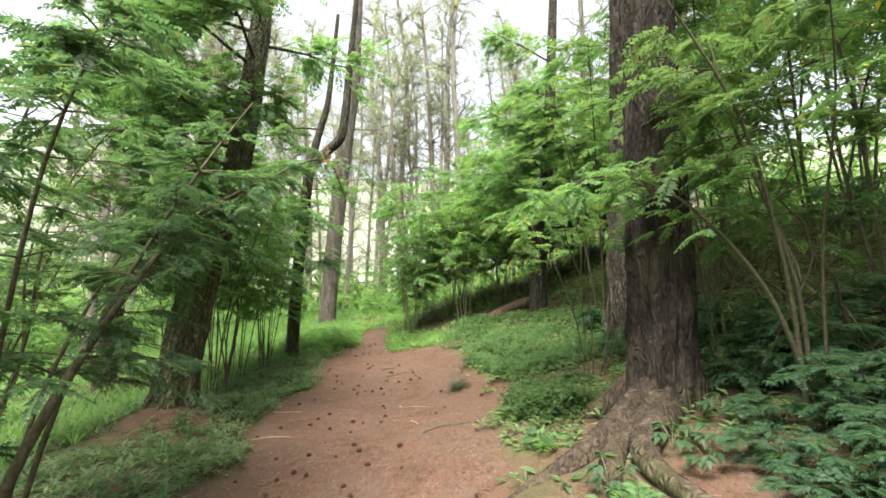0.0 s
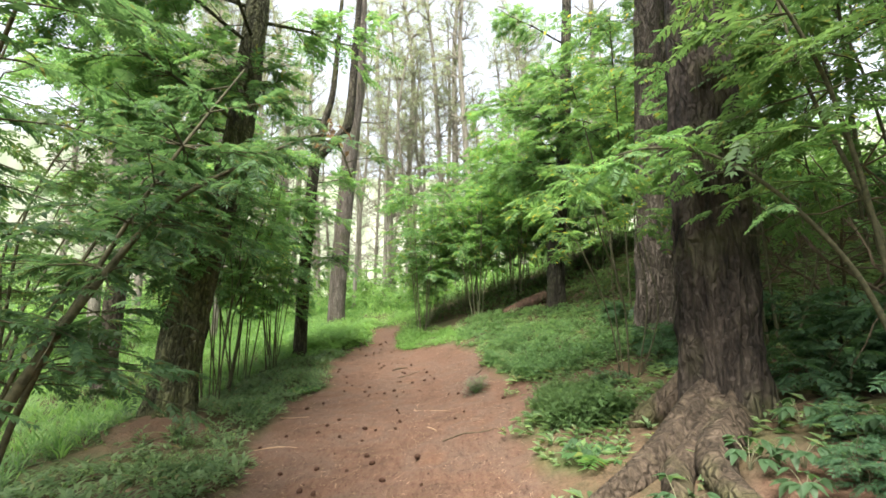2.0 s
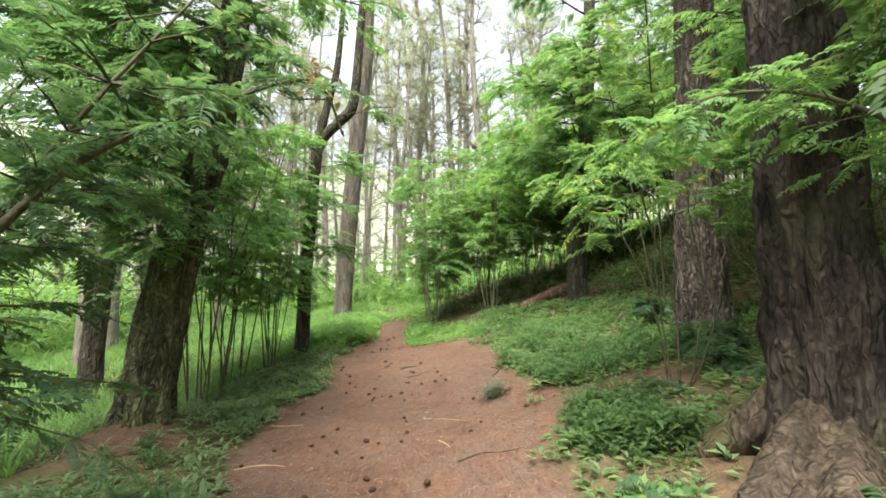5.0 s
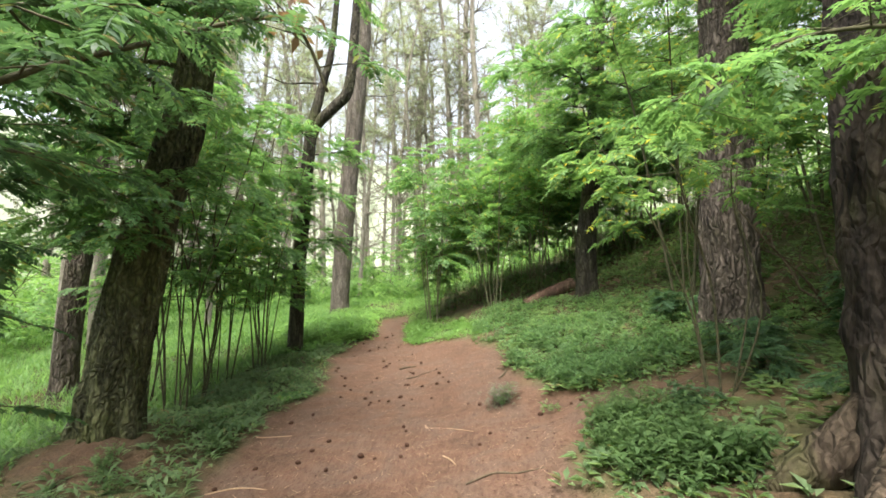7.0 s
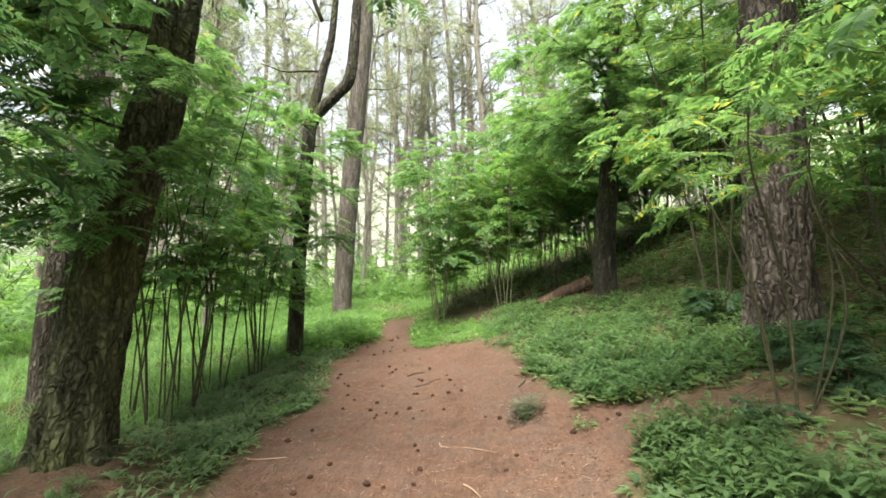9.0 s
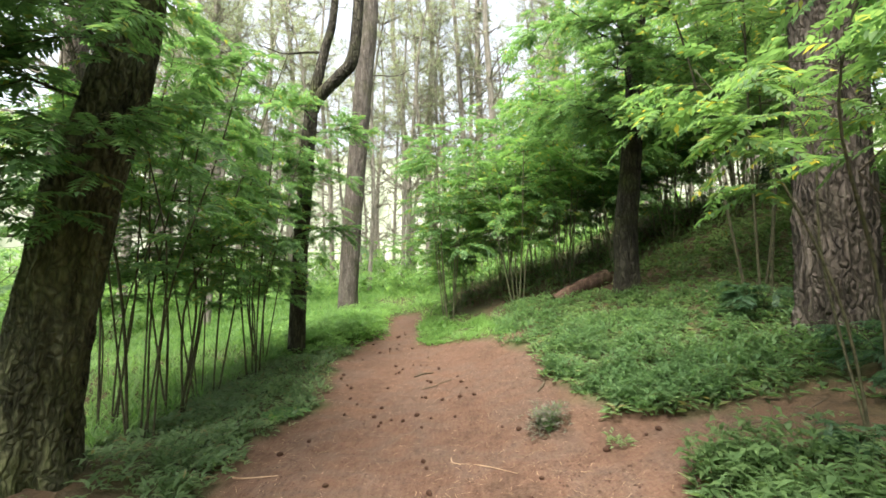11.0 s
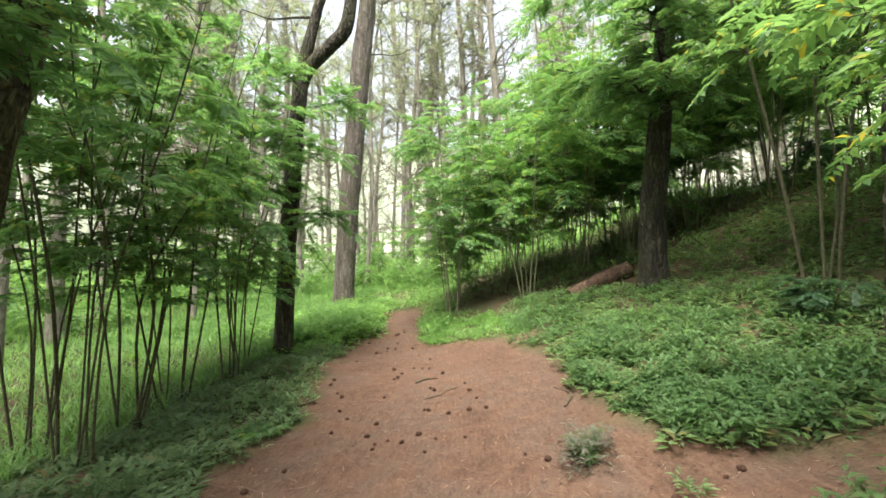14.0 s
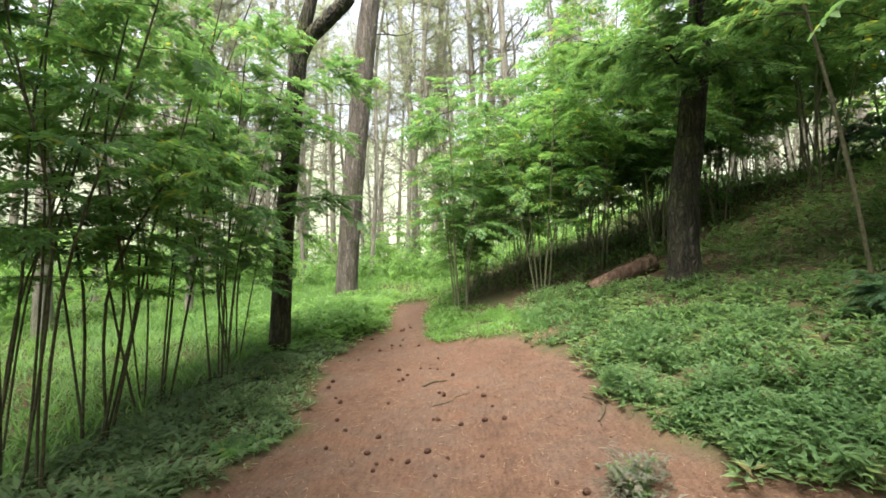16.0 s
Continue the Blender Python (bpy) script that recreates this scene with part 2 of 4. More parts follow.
def leaves(geo, P, D, N, L, W, fold=0.18, droop=0.12):
    """Pointed leaves: base, two sides, tip, a little folded along the middle."""
    D = unit(D)
    S = unit(np.cross(D, N))
    U = np.cross(S, D)
    L, W = L[:, None], W[:, None]
    a = P + D * L * 0.42 + S * W * 0.5 + U * W * fold
    b = P + D * L * 0.42 - S * W * 0.5 + U * W * fold
    tip = P + D * L - U * L * droop
    v = np.stack([P, a, tip, b], 1).reshape(-1, 3)
    geo.add(v, np.arange(len(v)).reshape(-1, 4))


def fronds(geo, rng, P, D, L, pairs=8, ratio=0.3, slim=0.38, droop=0.25):
    """Feathered leaves: leaflets in pairs along a drooping midrib."""
    D = unit(D)
    N = unit(Z - D * D[:, 2:3] + rng.normal(0, 0.18, P.shape))
    S = unit(np.cross(D, N))
    for k in range(pairs):
        t = (k + 0.8) / pairs
        at = P + D * (L * t)[:, None] - Z * (droop * L * t * t)[:, None]
        size = L * ratio * (0.55 + 0.75 * math.sin(math.pi * (0.12 + 0.8 * t)))
        for side in (-1, 1):
            d = S * side + D * 0.55 - Z * 0.22 + rng.normal(0, 0.13, P.shape)
            ln = size * rng.uniform(0.8, 1.15, len(P))
            leaves(geo, at, d, N, ln, ln * slim)
    leaves(geo, P + D * (L * 0.95)[:, None] - Z * (droop * L * 0.9)[:, None], D - Z * 0.4, N, L * ratio * 0.9, L * ratio * slim * 0.9)
    leaves(geo, P, D - Z * droop * 0.6, N, L, np.full(len(P), 0.007), 0, 0.1)


def fbm(x, y, s):
    return noise.fractal(Vector((x * s, y * s, 0.3)), 1.0, 2.0, 3)


# ---- lie of the land ----


def right_edge(y):
    y = np.asarray(y, float)
    return 0.07 * np.sin(3.3 * y) + 0.04 * np.sin(8.1 * y + 1) + np.interp(y, [-20, 3.5, 4.5, 5.2, 5.9, 6.4, 7.1, 7.5, 8.3, 9.2, 10.1, 10.5, 11.7, 12.5, 14.2, 17, 20, 23],
                     [0.65, 0.65, 0.58, 0.6, 0.78, 1.1, 1.3, 0.85, 0.65, 0.5, 0.45, 0.3, -0.12, -1.45, -1.82, -1.9, -2.4, -4.2])


def left_edge(y):
    y = np.asarray(y, float)
    return 0.08 * np.sin(2.7 * y + 2) + 0.05 * np.sin(7.3 * y) + np.interp(y, [-20, 4, 5.1, 6, 7.3, 8.3, 8.9, 10, 11.5, 12.5, 13.5, 15, 16.3, 20, 23],
                     [-2.1, -2.15, -2.15, -2.55, -2.75, -2.55, -2.55, -2.7, -3.05, -2.72, -2.48, -2.75, -2.97, -3.5, -4.6])


def land(x, y):
    """Height of the ground without its small bumps."""
    x, y = np.asarray(x, float), np.asarray(y, float)
    z = np.interp(y, [-50, 8, 10, 12, 14, 17, 20, 30, 60, 200], [-0.10, -0.10, 0.0, 0.13, 0.28, 0.5, 0.8, 1.2, 1.7, 2.2])
    start = np.interp(y, [-20, 8, 10, 12, 14, 20, 40], [-0.7, -0.7, -1.0, -1.4, -1.8, -2.2, -3.0])
    d = np.maximum(0, x - start)
    slope = np.interp(y, [0, 6.5, 8, 9.5], [0.25, 0.25, 0.27, 0.30])
    rise = slope * (np.sqrt(d * d + 0.06) - 0.245) + 0.3 * np.maximum(0, x - 4)
    top = 3.4
    rise = np.where(rise < top - 0.5, rise, top - 0.5 * np.exp(-np.clip((rise - top + 0.5) / 0.5, 0, 30)))
    fade = np.interp(y, [-200, 22, 45, 80], [1, 1, 0.5, 0.3])
    d2 = np.maximum(0, left_edge(y) - 0.8 - x)
    fall = 0.55 * (1 - np.exp(-d2 * 0.16))
    hump = 0.33 * np.exp(-((x + 3.75) ** 2 + (y - 6.15) ** 2) / 0.55)
    return z + rise * fade - fall + hump


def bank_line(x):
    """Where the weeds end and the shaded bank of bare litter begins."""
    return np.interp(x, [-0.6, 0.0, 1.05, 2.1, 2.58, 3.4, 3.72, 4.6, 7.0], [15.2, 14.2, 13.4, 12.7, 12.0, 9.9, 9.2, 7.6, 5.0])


def soil(x, y):
    """1 on bare red soil, 0 under plants."""
    l, r = left_edge(y), right_edge(y)
    s = np.clip((np.minimum(x - l, r - x) + 0.12) / 0.25, 0, 1) * np.clip((17.0 - y + 0.3 * np.sin(5 * x)) / 0.5, 0, 1)
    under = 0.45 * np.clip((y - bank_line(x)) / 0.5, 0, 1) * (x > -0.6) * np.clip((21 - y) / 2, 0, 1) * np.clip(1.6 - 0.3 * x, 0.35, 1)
    spur = np.clip((0.42 - np.abs(y - 6.75 + 0.05 * (x - 1))) / 0.3, 0, 1) * np.clip((2.6 - x) / 1.2, 0, 1) * (x > 0.3)
    root = 0.9 * np.clip(1.3 - np.hypot((x - 1.7) / 1.25, (y - 2.9) / 1.0), 0, 1)
    mound = 0.8 * np.clip(1.2 - np.hypot(x + 3.55, y - 6.0) / 0.75, 0, 1)
    grove = 0.6 * np.clip(1.5 - np.hypot((x - 1.9) / 1.7, (y - 14.3) / 1.1), 0, 1)
    foot_r = 0.45 * np.clip(1.3 - np.hypot((x - 1.95) / 0.75, (y - 4.6) / 0.9), 0, 1)
    arch = 0.35 * np.clip(1.2 - np.hypot(x - 2.15, y - 6.3) / 0.6, 0, 1)
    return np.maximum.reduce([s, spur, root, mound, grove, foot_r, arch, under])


def spaced(lo, hi, step, far, grow):
    mid = list(np.arange(lo, hi + 1e-6, step))
    up, s = [mid[-1]], step
    while up[-1] < far:
        s *= grow
        up.append(up[-1] + s)
    down, s = [mid[0]], step
    while down[-1] > -far:
        s *= grow
        down.append(down[-1] - s)
    return np.array(down[:0:-1] + mid + up[1:])


def build_ground():
    xs, ys = spaced(-5.5, 4.5, 0.08, 420, 1.11), spaced(1.0, 15.0, 0.08, 420, 1.11)
    gx, gy = np.meshgrid(xs, ys)
    z = land(gx, gy)
    near = (np.abs(gx) < 30) & (gy < 45) & (gy > -20)
    wob = np.zeros_like(z)
    for i, j in zip(*np.nonzero(near)):
        x, y = gx[i, j], gy[i, j]
        wob[i, j] = 0.035 * fbm(x, y, 0.9) + 0.013 * fbm(x, y, 5.0)
    s = soil(gx + wob * 5, gy + wob * 5)
    z = z + wob * (1.0 + 0.6 * (1 - s)) + np.where(near, 0.03 * (1 - s), 0)
    nx = len(xs)
    v = np.stack([gx, gy, z], -1).reshape(-1, 3)
    i, j = np.meshgrid(np.arange(len(ys) - 1), np.arange(nx - 1), indexing="ij")
    f = np.stack([i * nx + j, i * nx + j + 1, (i + 1) * nx + j + 1, (i + 1) * nx + j], -1).reshape(-1, 4)
    sv = s.reshape(-1)
    on = (sv[f].mean(1) > 0.5) & (np.abs(v[f[:, 0], 0]) < 5.5)
    for name, sel, label in (("path", on, "trodden red-brown earth path strewn with dry needles"), ("ground", ~on, "forest floor of dark litter, moss and soil")):
        used, inv = np.unique(f[sel], return_inverse=True)
        g = Geo()
        g.add(v[used], inv.reshape(-1, 4))
        me = g.mesh(name, M_GROUND, True)
        at = me.attributes.new("soil", "FLOAT", "POINT")
        at.data.foreach_set("value", sv[used].astype(np.float32))
        tagged(new(name, me), label, name, kind="structure")


build_ground()

# ---- large trees ----


def furrows(seed, depth, base_z, flare, lobes=5, reach=0.3):
    """Bark plates with upright furrows, and a foot that spreads into the ground."""
    def f(line, ang, r):
        out = r.copy()
        for i, p in enumerate(line):
            h = max(0.0, p[2] - base_z)
            spread = flare * math.exp(-h / reach)
            for j, a in enumerate(ang):
                c, s = math.cos(a), math.sin(a)
                n1 = noise.noise(Vector((c * 4.2 + seed, s * 4.2, p[2] * 1.3)))
                n2 = noise.noise(Vector((c * 9.0 + seed, s * 9.0, p[2] * 1.8 + seed)))
                ridge = 1 - abs(n1) * 2.2
                out[i, j] = r[i, j] * (1 + depth * (0.9 * ridge - 0.6 + 0.7 * n2) + spread * (0.65 + 0.5 * math.cos(lobes * a + seed)))
        return out
    return f


def limb(geo, a, direction, length, r, rng, n=6, sag=-0.1, wiggle=0.08, sides=5):
    """A crooked branch; gives its line back."""
    d = unit(np.asarray(direction, float))
    t = np.linspace(0, 1, n)[:, None]
    line = np.asarray(a, float) + d * length * t + Z * sag * length * t * t
    line[1:] += rng.normal(0, wiggle * length * 0.35, (n - 1, 3)) * t[1:]
    tube(geo, line, [r, r * 0.3], sides, None, sides > 4)
    return line


def spray(geo, rng, line, count, flen, pairs, flat=0.25, start=0.3, ratio=0.3, slim=0.38):
    """Feathered leaves along a branch, set to both sides and flat like a fan."""
    t = rng.uniform(start, 1.0, count)
    i = np.clip((t * (len(line) - 1)).astype(int), 0, len(line) - 2)
    f = (t * (len(line) - 1) - i)[:, None]
    P = line[i] * (1 - f) + line[i + 1] * f
    T = unit(line[i + 1] - line[i])
    S = unit(np.cross(T, Z) + 1e-6)
    side = rng.choice([-1, 1], count)[:, None]
    D = S * side * rng.uniform(0.4, 1.0, (count, 1)) + T * 0.7 + Z * rng.normal(0.0, flat, (count, 1))
    fronds(geo, rng, P, D, flen * rng.uniform(0.65, 1.25, count), pairs, ratio, slim)


def big_tree(name, axis, radii, mat, label, seed, flare=0.5, depth=0.1, sides=36, step=0.1, limbs=(), leaf=None, category="tree", group="", flen=0.26, nleaf=9):
    """A trunk along its axis from below the ground, limbs that leave it, and leaves on the limbs."""
    rng = np.random.default_rng(seed)
    foot = np.array(axis[0], float)
    thing = tagged(new(name), label, category, group)
    thing.location = foot
    axis = np.asarray(axis, float) - foot
    line = smooth_line([axis[0] - Z * 0.35, *axis], max(12, int(np.linalg.norm(axis[-1]) / step)))
    g = Geo()
    tube(g, line, radii, sides, furrows(seed * 3.7, depth, 0.0, flare))
    part("trunk", g, mat, thing, smooth=True)
    gl = Geo()
    for h, az, ln, r, sag, bare in limbs:
        gb = Geo()
        k = np.argmin(np.abs(line[:, 2] - h))
        d = np.array([math.sin(radians(az)), math.cos(radians(az)), 0.12])
        b = limb(gb, line[k], d, ln, r, rng, 7, sag)
        for _ in range(0 if bare else int(6 + ln * 7)):
            q = rng.uniform(0.3, 1.0)
            at = b[min(6, int(q * 6))]
            sd = unit(d * 0.6 + np.cross(d, Z) * rng.choice([-1, 1]) * rng.uniform(0.3, 1.0) + Z * rng.normal(-0.05, 0.25))
            tw = limb(gb, at, sd, rng.uniform(0.4, 0.9), r * 0.25, rng, 5, -0.2)
            if leaf:
                spray(gl, rng, tw, nleaf, flen, 8, start=0.1, ratio=0.25)
        part("branch", gb, mat, thing)
    if gl.n:
        tagged(part("crown", gl, leaf, thing), kind="stuff")
    return thing


def foot(x, y, sink=0.02):
    return (x, y, float(land(x, y)) - sink)


# The first two pines' high limbs are unseen, added to shade the bank.
old_pine = big_tree("pine_tree", [foot(2.11, 4.31), (2.16, 4.37, 1.9), (2.23, 4.46, 3.6), (2.3, 4.5, 9.0), (2.3, 4.4, 15)], [0.345, 0.315, 0.30, 0.295, 0.28, 0.24, 0.2, 0.12],
         M_BARK, "old pine with furrowed dark bark and spreading roots", 3, 0.34, 0.2, 64, 0.04,
                    [(7.0, 150, 2.6, 0.05, -0.05, 0), (7.6, 40, 2.8, 0.05, -0.05, 0), (8.4, 100, 3.0, 0.05, 0, 0), (9.2, 200, 2.6, 0.05, 0, 0), (10.0, 330, 2.6, 0.05, 0, 0), (10.8, 60, 2.6, 0.05, 0, 0), (11.6, 140, 2.2, 0.04, 0, 0)], L_PINE, flen=0.4, nleaf=5)
big_tree("pine_tree", [foot(3.36, 8.0), (3.38, 8.0, 2.3), (3.5, 8.05, 4.8), (3.65, 8.1, 9), (3.8, 8.2, 14)], [0.39, 0.36, 0.34, 0.3, 0.22, 0.12],
         M_BARK_GREY, "grey-brown pine trunk standing on the bank", 5, 0.3, 0.16, 48, 0.06,
         [(6.6, 120, 2.6, 0.05, -0.05, 0), (7.4, 30, 2.8, 0.05, -0.05, 0), (8.2, 200, 2.6, 0.05, 0, 0), (9.0, 80, 2.8, 0.05, 0, 0), (10.2, 160, 2.6, 0.05, 0, 0), (11, 20, 2.4, 0.05, 0, 0)], L_PINE, flen=0.4, nleaf=5)
big_tree("pine_tree", [foot(2.62, 12.05), (2.64, 12.05, 2.6), (2.82, 12.05, 4.1), (3.05, 12.1, 6.5), (3.4, 12.2, 12)], [0.28, 0.235, 0.21, 0.18, 0.1],
         M_BARK_DARK, "dark trunk in the shade of the grove", 7, 0.25, 0.08, 28, 0.12,
         [(3.0, 195, 1.6, 0.03, -0.15, 0), (3.3, 150, 1.6, 0.03, -0.15, 0), (3.5, 235, 1.8, 0.03, -0.15, 0), (4.9, 195, 2.0, 0.03, -0.1, 0), (5.6, 205, 2.0, 0.03, -0.1, 0), (3.1, 215, 2.0, 0.03, -0.08, 0), (3.8, 205, 2.2, 0.03, -0.1, 0), (4.7, 225, 2.4, 0.03, -0.1, 0), (3.6, -60, 2.2, 0.03, -0.15, 0), (3.9, -100, 2.0, 0.03, -0.15, 0), (4.6, -150, 2.2, 0.03, -0.1, 0), (4.2, 160, 2.0, 0.03, -0.15, 0),
          (5.2, 60, 2.2, 0.03, -0.1, 0), (5.6, -80, 2.4, 0.03, -0.1, 0), (6.4, 180, 2.4, 0.03, -0.1, 0), (6.8, -20, 2.4, 0.03, -0.1, 0), (7.4, -120, 2.4, 0.03, 0, 0), (7.8, 100, 2.4, 0.03, 0, 0)], L_SHRUB)
big_tree("leaning_tree", [foot(-3.69, 6.2), (-3.57, 6.2, 1.1), (-3.40, 6.2, 2.05), (-3.15, 6.2, 2.9), (-2.98, 6.2, 3.7), (-2.75, 6.25, 6.5), (-2.65, 6.3, 11)], [0.27, 0.255, 0.245, 0.225, 0.20, 0.175, 0.14, 0.08],
         M_BARK_MOSS, "leaning tree with rough mossy plated bark", 11, 0.35, 0.2, 56, 0.045,
         [(2.1, 165, 0.9, 0.02, -0.1, 0), (1.9, 190, 0.7, 0.012, -0.1, 0), (2.4, 140, 0.8, 0.015, -0.1, 0), (2.7, 205, 1.0, 0.018, -0.1, 0), (2.95, 160, 1.0, 0.018, -0.1, 0), (3.3, 200, 1.7, 0.03, -0.15, 0), (3.6, 250, 1.8, 0.03, -0.1, 0), (3.9, 150, 1.5, 0.03, -0.15, 0), (4.4, 220, 2.2, 0.03, -0.12, 0), (4.6, 300, 2.2, 0.03, -0.1, 0),
          (5.0, 170, 2.0, 0.03, -0.1, 0), (5.3, 60, 1.6, 0.03, -0.1, 0), (5.8, 260, 2.4, 0.03, 0, 0), (6.4, 200, 2.4, 0.03, 0, 0), (3.7, 185, 2.0, 0.03, -0.1, 0), (4.2, 235, 2.4, 0.03, -0.1, 0), (4.9, 205, 2.6, 0.03, -0.05, 0), (5.4, 240, 2.6, 0.03, 0, 0), (5.6, 165, 2.4, 0.03, 0, 0), (4.5, 270, 2.2, 0.03, -0.1, 0)], L_SHRUB, nleaf=8)
dark = big_tree("forked_tree", [foot(-4.04, 11.95), (-4.0, 11.95, 1.5), (-3.95, 11.95, 2.6), (-3.8, 11.95, 4.8), (-3.72, 11.95, 5.5), (-3.5, 12.0, 6.5), (-3.3, 12.0, 7.4), (-3.1, 12.0, 10)], [0.2, 0.165, 0.155, 0.15, 0.14, 0.1, 0.085, 0.05],
                M_BARK_DARK, "slim blackish tree that forks high above the path", 13, 0.2, 0.08, 24, 0.1,
                [(2.5, 120, 1.2, 0.02, -0.2, 0), (2.9, 200, 1.3, 0.02, -0.2, 0), (3.2, 260, 1.5, 0.02, -0.2, 0), (3.6, 150, 1.2, 0.02, -0.2, 0), (4.2, 230, 1.4, 0.02, -0.15, 0), (4.6, 100, 1.2, 0.02, -0.1, 0), (5.0, 190, 1.3, 0.02, -0.1, 0), (3.9, 190, 1.2, 0.02, -0.2, 0), (6.4, 280, 1.6, 0.03, 0.1, 1)], L_SHRUB, flen=0.28, nleaf=7)
g = Geo()
tube(g, smooth_line([(0.25, 0, 4.9), (0.42, 0, 5.35), (0.85, 0, 5.8), (1.14, 0, 6.15), (1.25, 0, 6.9), (1.35, 0, 8.5), (1.5, 0.1, 11)], 40), [0.11, 0.13, 0.13, 0.11, 0.06], 14, furrows(4, 0.08, -9, 0))
part("limb", g, M_BARK_DARK, dark, smooth=True)
big_tree("pine_tree", [foot(-4.8, 18.3), (-4.68, 18.3, 3.0), (-4.5, 18.3, 5.3), (-4.2, 18.3, 8.9), (-3.95, 18.3, 11.5), (-3.8, 18.4, 18)], [0.42, 0.34, 0.33, 0.33, 0.32, 0.28, 0.15],
         M_BARK_FAR, "tall grey pine beside the far bend of the path", 17, 0.25, 0.06, 36, 0.12, [(6.2, -60, 1.8, 0.03, 0.1, 1), (8.5, 70, 2.0, 0.03, 0.1, 1)])
big_tree("meadow_tree", [foot(-6.95, 9.25), (-6.9, 9.25, 1.3), (-6.7, 9.3, 3.5), (-6.4, 9.3, 6.5), (-6.2, 9.3, 12)], [0.22, 0.19, 0.18, 0.155, 0.09],
         M_BARK_GREY, "shaded trunk at the edge of the meadow", 19, 0.3, 0.08, 26, 0.12,
         [(2.6, 200, 1.8, 0.03, -0.2, 0), (3.4, 120, 1.8, 0.03, -0.1, 0), (4.2, 270, 2.0, 0.03, -0.1, 0), (4.8, 30, 2.0, 0.03, 0, 0), (5.6, 170, 2.2, 0.03, 0, 0), (6.4, 240, 2.2, 0.03, 0, 0)], L_SHRUB)


def root(pts, radii, seed, label):
    g = Geo()
    p = [(x, y, float(land(x, y)) + h) for x, y, h in pts]
    tube(g, smooth_line(np.array(p) - np.array(old_pine.location), 40), radii, 18, furrows(seed, 0.2, -9, 0))
    part("root", g, M_ROOT, old_pine, label, True)


root([(2.1, 4.25, 0.3), (1.85, 4.1, 0.2), (1.52, 3.9, 0.1), (1.15, 3.66, 0.05), (0.76, 3.45, 0.01), (0.3, 3.26, -0.07)], [0.13, 0.16, 0.145, 0.11, 0.08, 0.035], 1.0, "thick mossy pine root running down to the path")
root([(2.1, 4.2, 0.2), (1.88, 3.9, 0.1), (1.55, 3.5, 0.08), (1.44, 3.15, 0.05), (1.48, 2.8, 0.01), (1.62, 2.3, -0.08)], [0.13, 0.145, 0.12, 0.10, 0.085, 0.045], 2.0, "curved bare pine root over the red soil")
root([(1.95, 4.1, 0.18), (1.6, 3.75, 0.06), (1.3, 3.5, 0.05), (1.15, 3.15, 0.02), (1.08, 2.75, -0.06)], [0.12, 0.12, 0.1, 0.075, 0.04], 3.0, "forked bare pine root on the slope")
root([(2.0, 4.45, 0.3), (1.7, 4.52, 0.12), (1.3, 4.7, -0.05)], [0.18, 0.14, 0.05], 4.0, "short root sunk in the bank")

# fallen log on the bank
g = Geo()
la, lb = np.array((1.33, 12.9, float(land(1.33, 12.9)) + 0.1)), np.array((2.6, 13.25, float(land(2.6, 13.25)) + 0.17))
tube(g, smooth_line([(0, 0, 0), (lb - la) * 0.5 + Z * 0.02, lb - la], 16), [0.12, 0.155, 0.175], 18, furrows(9, 0.08, -9, 0))
log = part("fallen_log", g, M_LOG, None, "", True)
log.location = la
tagged(log, "reddish fallen log lying on the shaded bank", "log")

# ---- shrubs and saplings ----


def shrub(name, label, seed, stems, height, spread, leaf, flen=0.28, pairs=8, start=0.35, branches=9, per=8, blen=0.8, group="", stem_r=0.018, lean=(0, 0), flat=0.22, category="shrub", ratio=0.3, slim=0.38, tail=0.5, bark=None):
    """Several thin stems that carry flat, feathered sprays in layers."""
    rng = np.random.default_rng(seed)
    thing = tagged(new(name), label, category, group)
    gl = Geo()
    for s in range(stems):
        az = 2 * math.pi * (s + rng.uniform(0, 0.7)) / stems
        out = np.array([math.cos(az), math.sin(az), 0]) * spread
        h = height * rng.uniform(0.72, 1.0)
        o = out * 0.12
        line = smooth_line([o - Z * 0.08, o + out * 0.2 + Z * h * 0.35 + rng.normal(0, 0.09, 3), out * 0.6 + Z * h * 0.7 + np.array([*lean, 0]) * 0.4 + rng.normal(0, 0.08, 3), out + Z * h + np.array([*lean, 0])], 14)
        g = Geo()
        r = stem_r * rng.uniform(0.7, 1.25)
        tube(g, line, [r, r * 0.8, r * 0.35], 6)
        stem = part("stem", g, bark or M_STEM, thing, smooth=True)
        gb = Geo()
        for _ in range(branches):
            q = rng.uniform(start, 1.0)
            at = line[min(13, int(q * 13))]
            a2 = rng.uniform(0, 2 * math.pi)
            d = np.array([math.cos(a2), math.sin(a2), rng.normal(0.12, 0.15)]) + unit(out + 1e-6) * 0.4
            b = limb(gb, at, d, blen * rng.uniform(0.55, 1.2) * (1.15 - tail * q), r * 0.35, rng, 6, -0.18)
            spray(gl, rng, b, per, flen, pairs, flat, 0.2, ratio, slim)
        tagged(part("twig", gb, M_STEM, stem), kind="stuff")
    tagged(part("crown", gl, leaf, thing), kind="stuff")
    return thing


def put(thing, x, y, rz=0.0, s=1.0, sink=0.0):
    thing.matrix_basis = pose(x, y, float(land(x, y)) - sink, 0, 0, rz) @ Matrix.Diagonal((s, s, s, 1))
    return thing


def again(thing, x, y, rz, s=1.0):
    rel = s / thing.scale[0]
    return copy_thing(thing, pose(x, y, float(land(x, y)), 0, 0, rz) @ Matrix.Diagonal((rel, rel, rel, 1)))


rnd = random.Random(7)
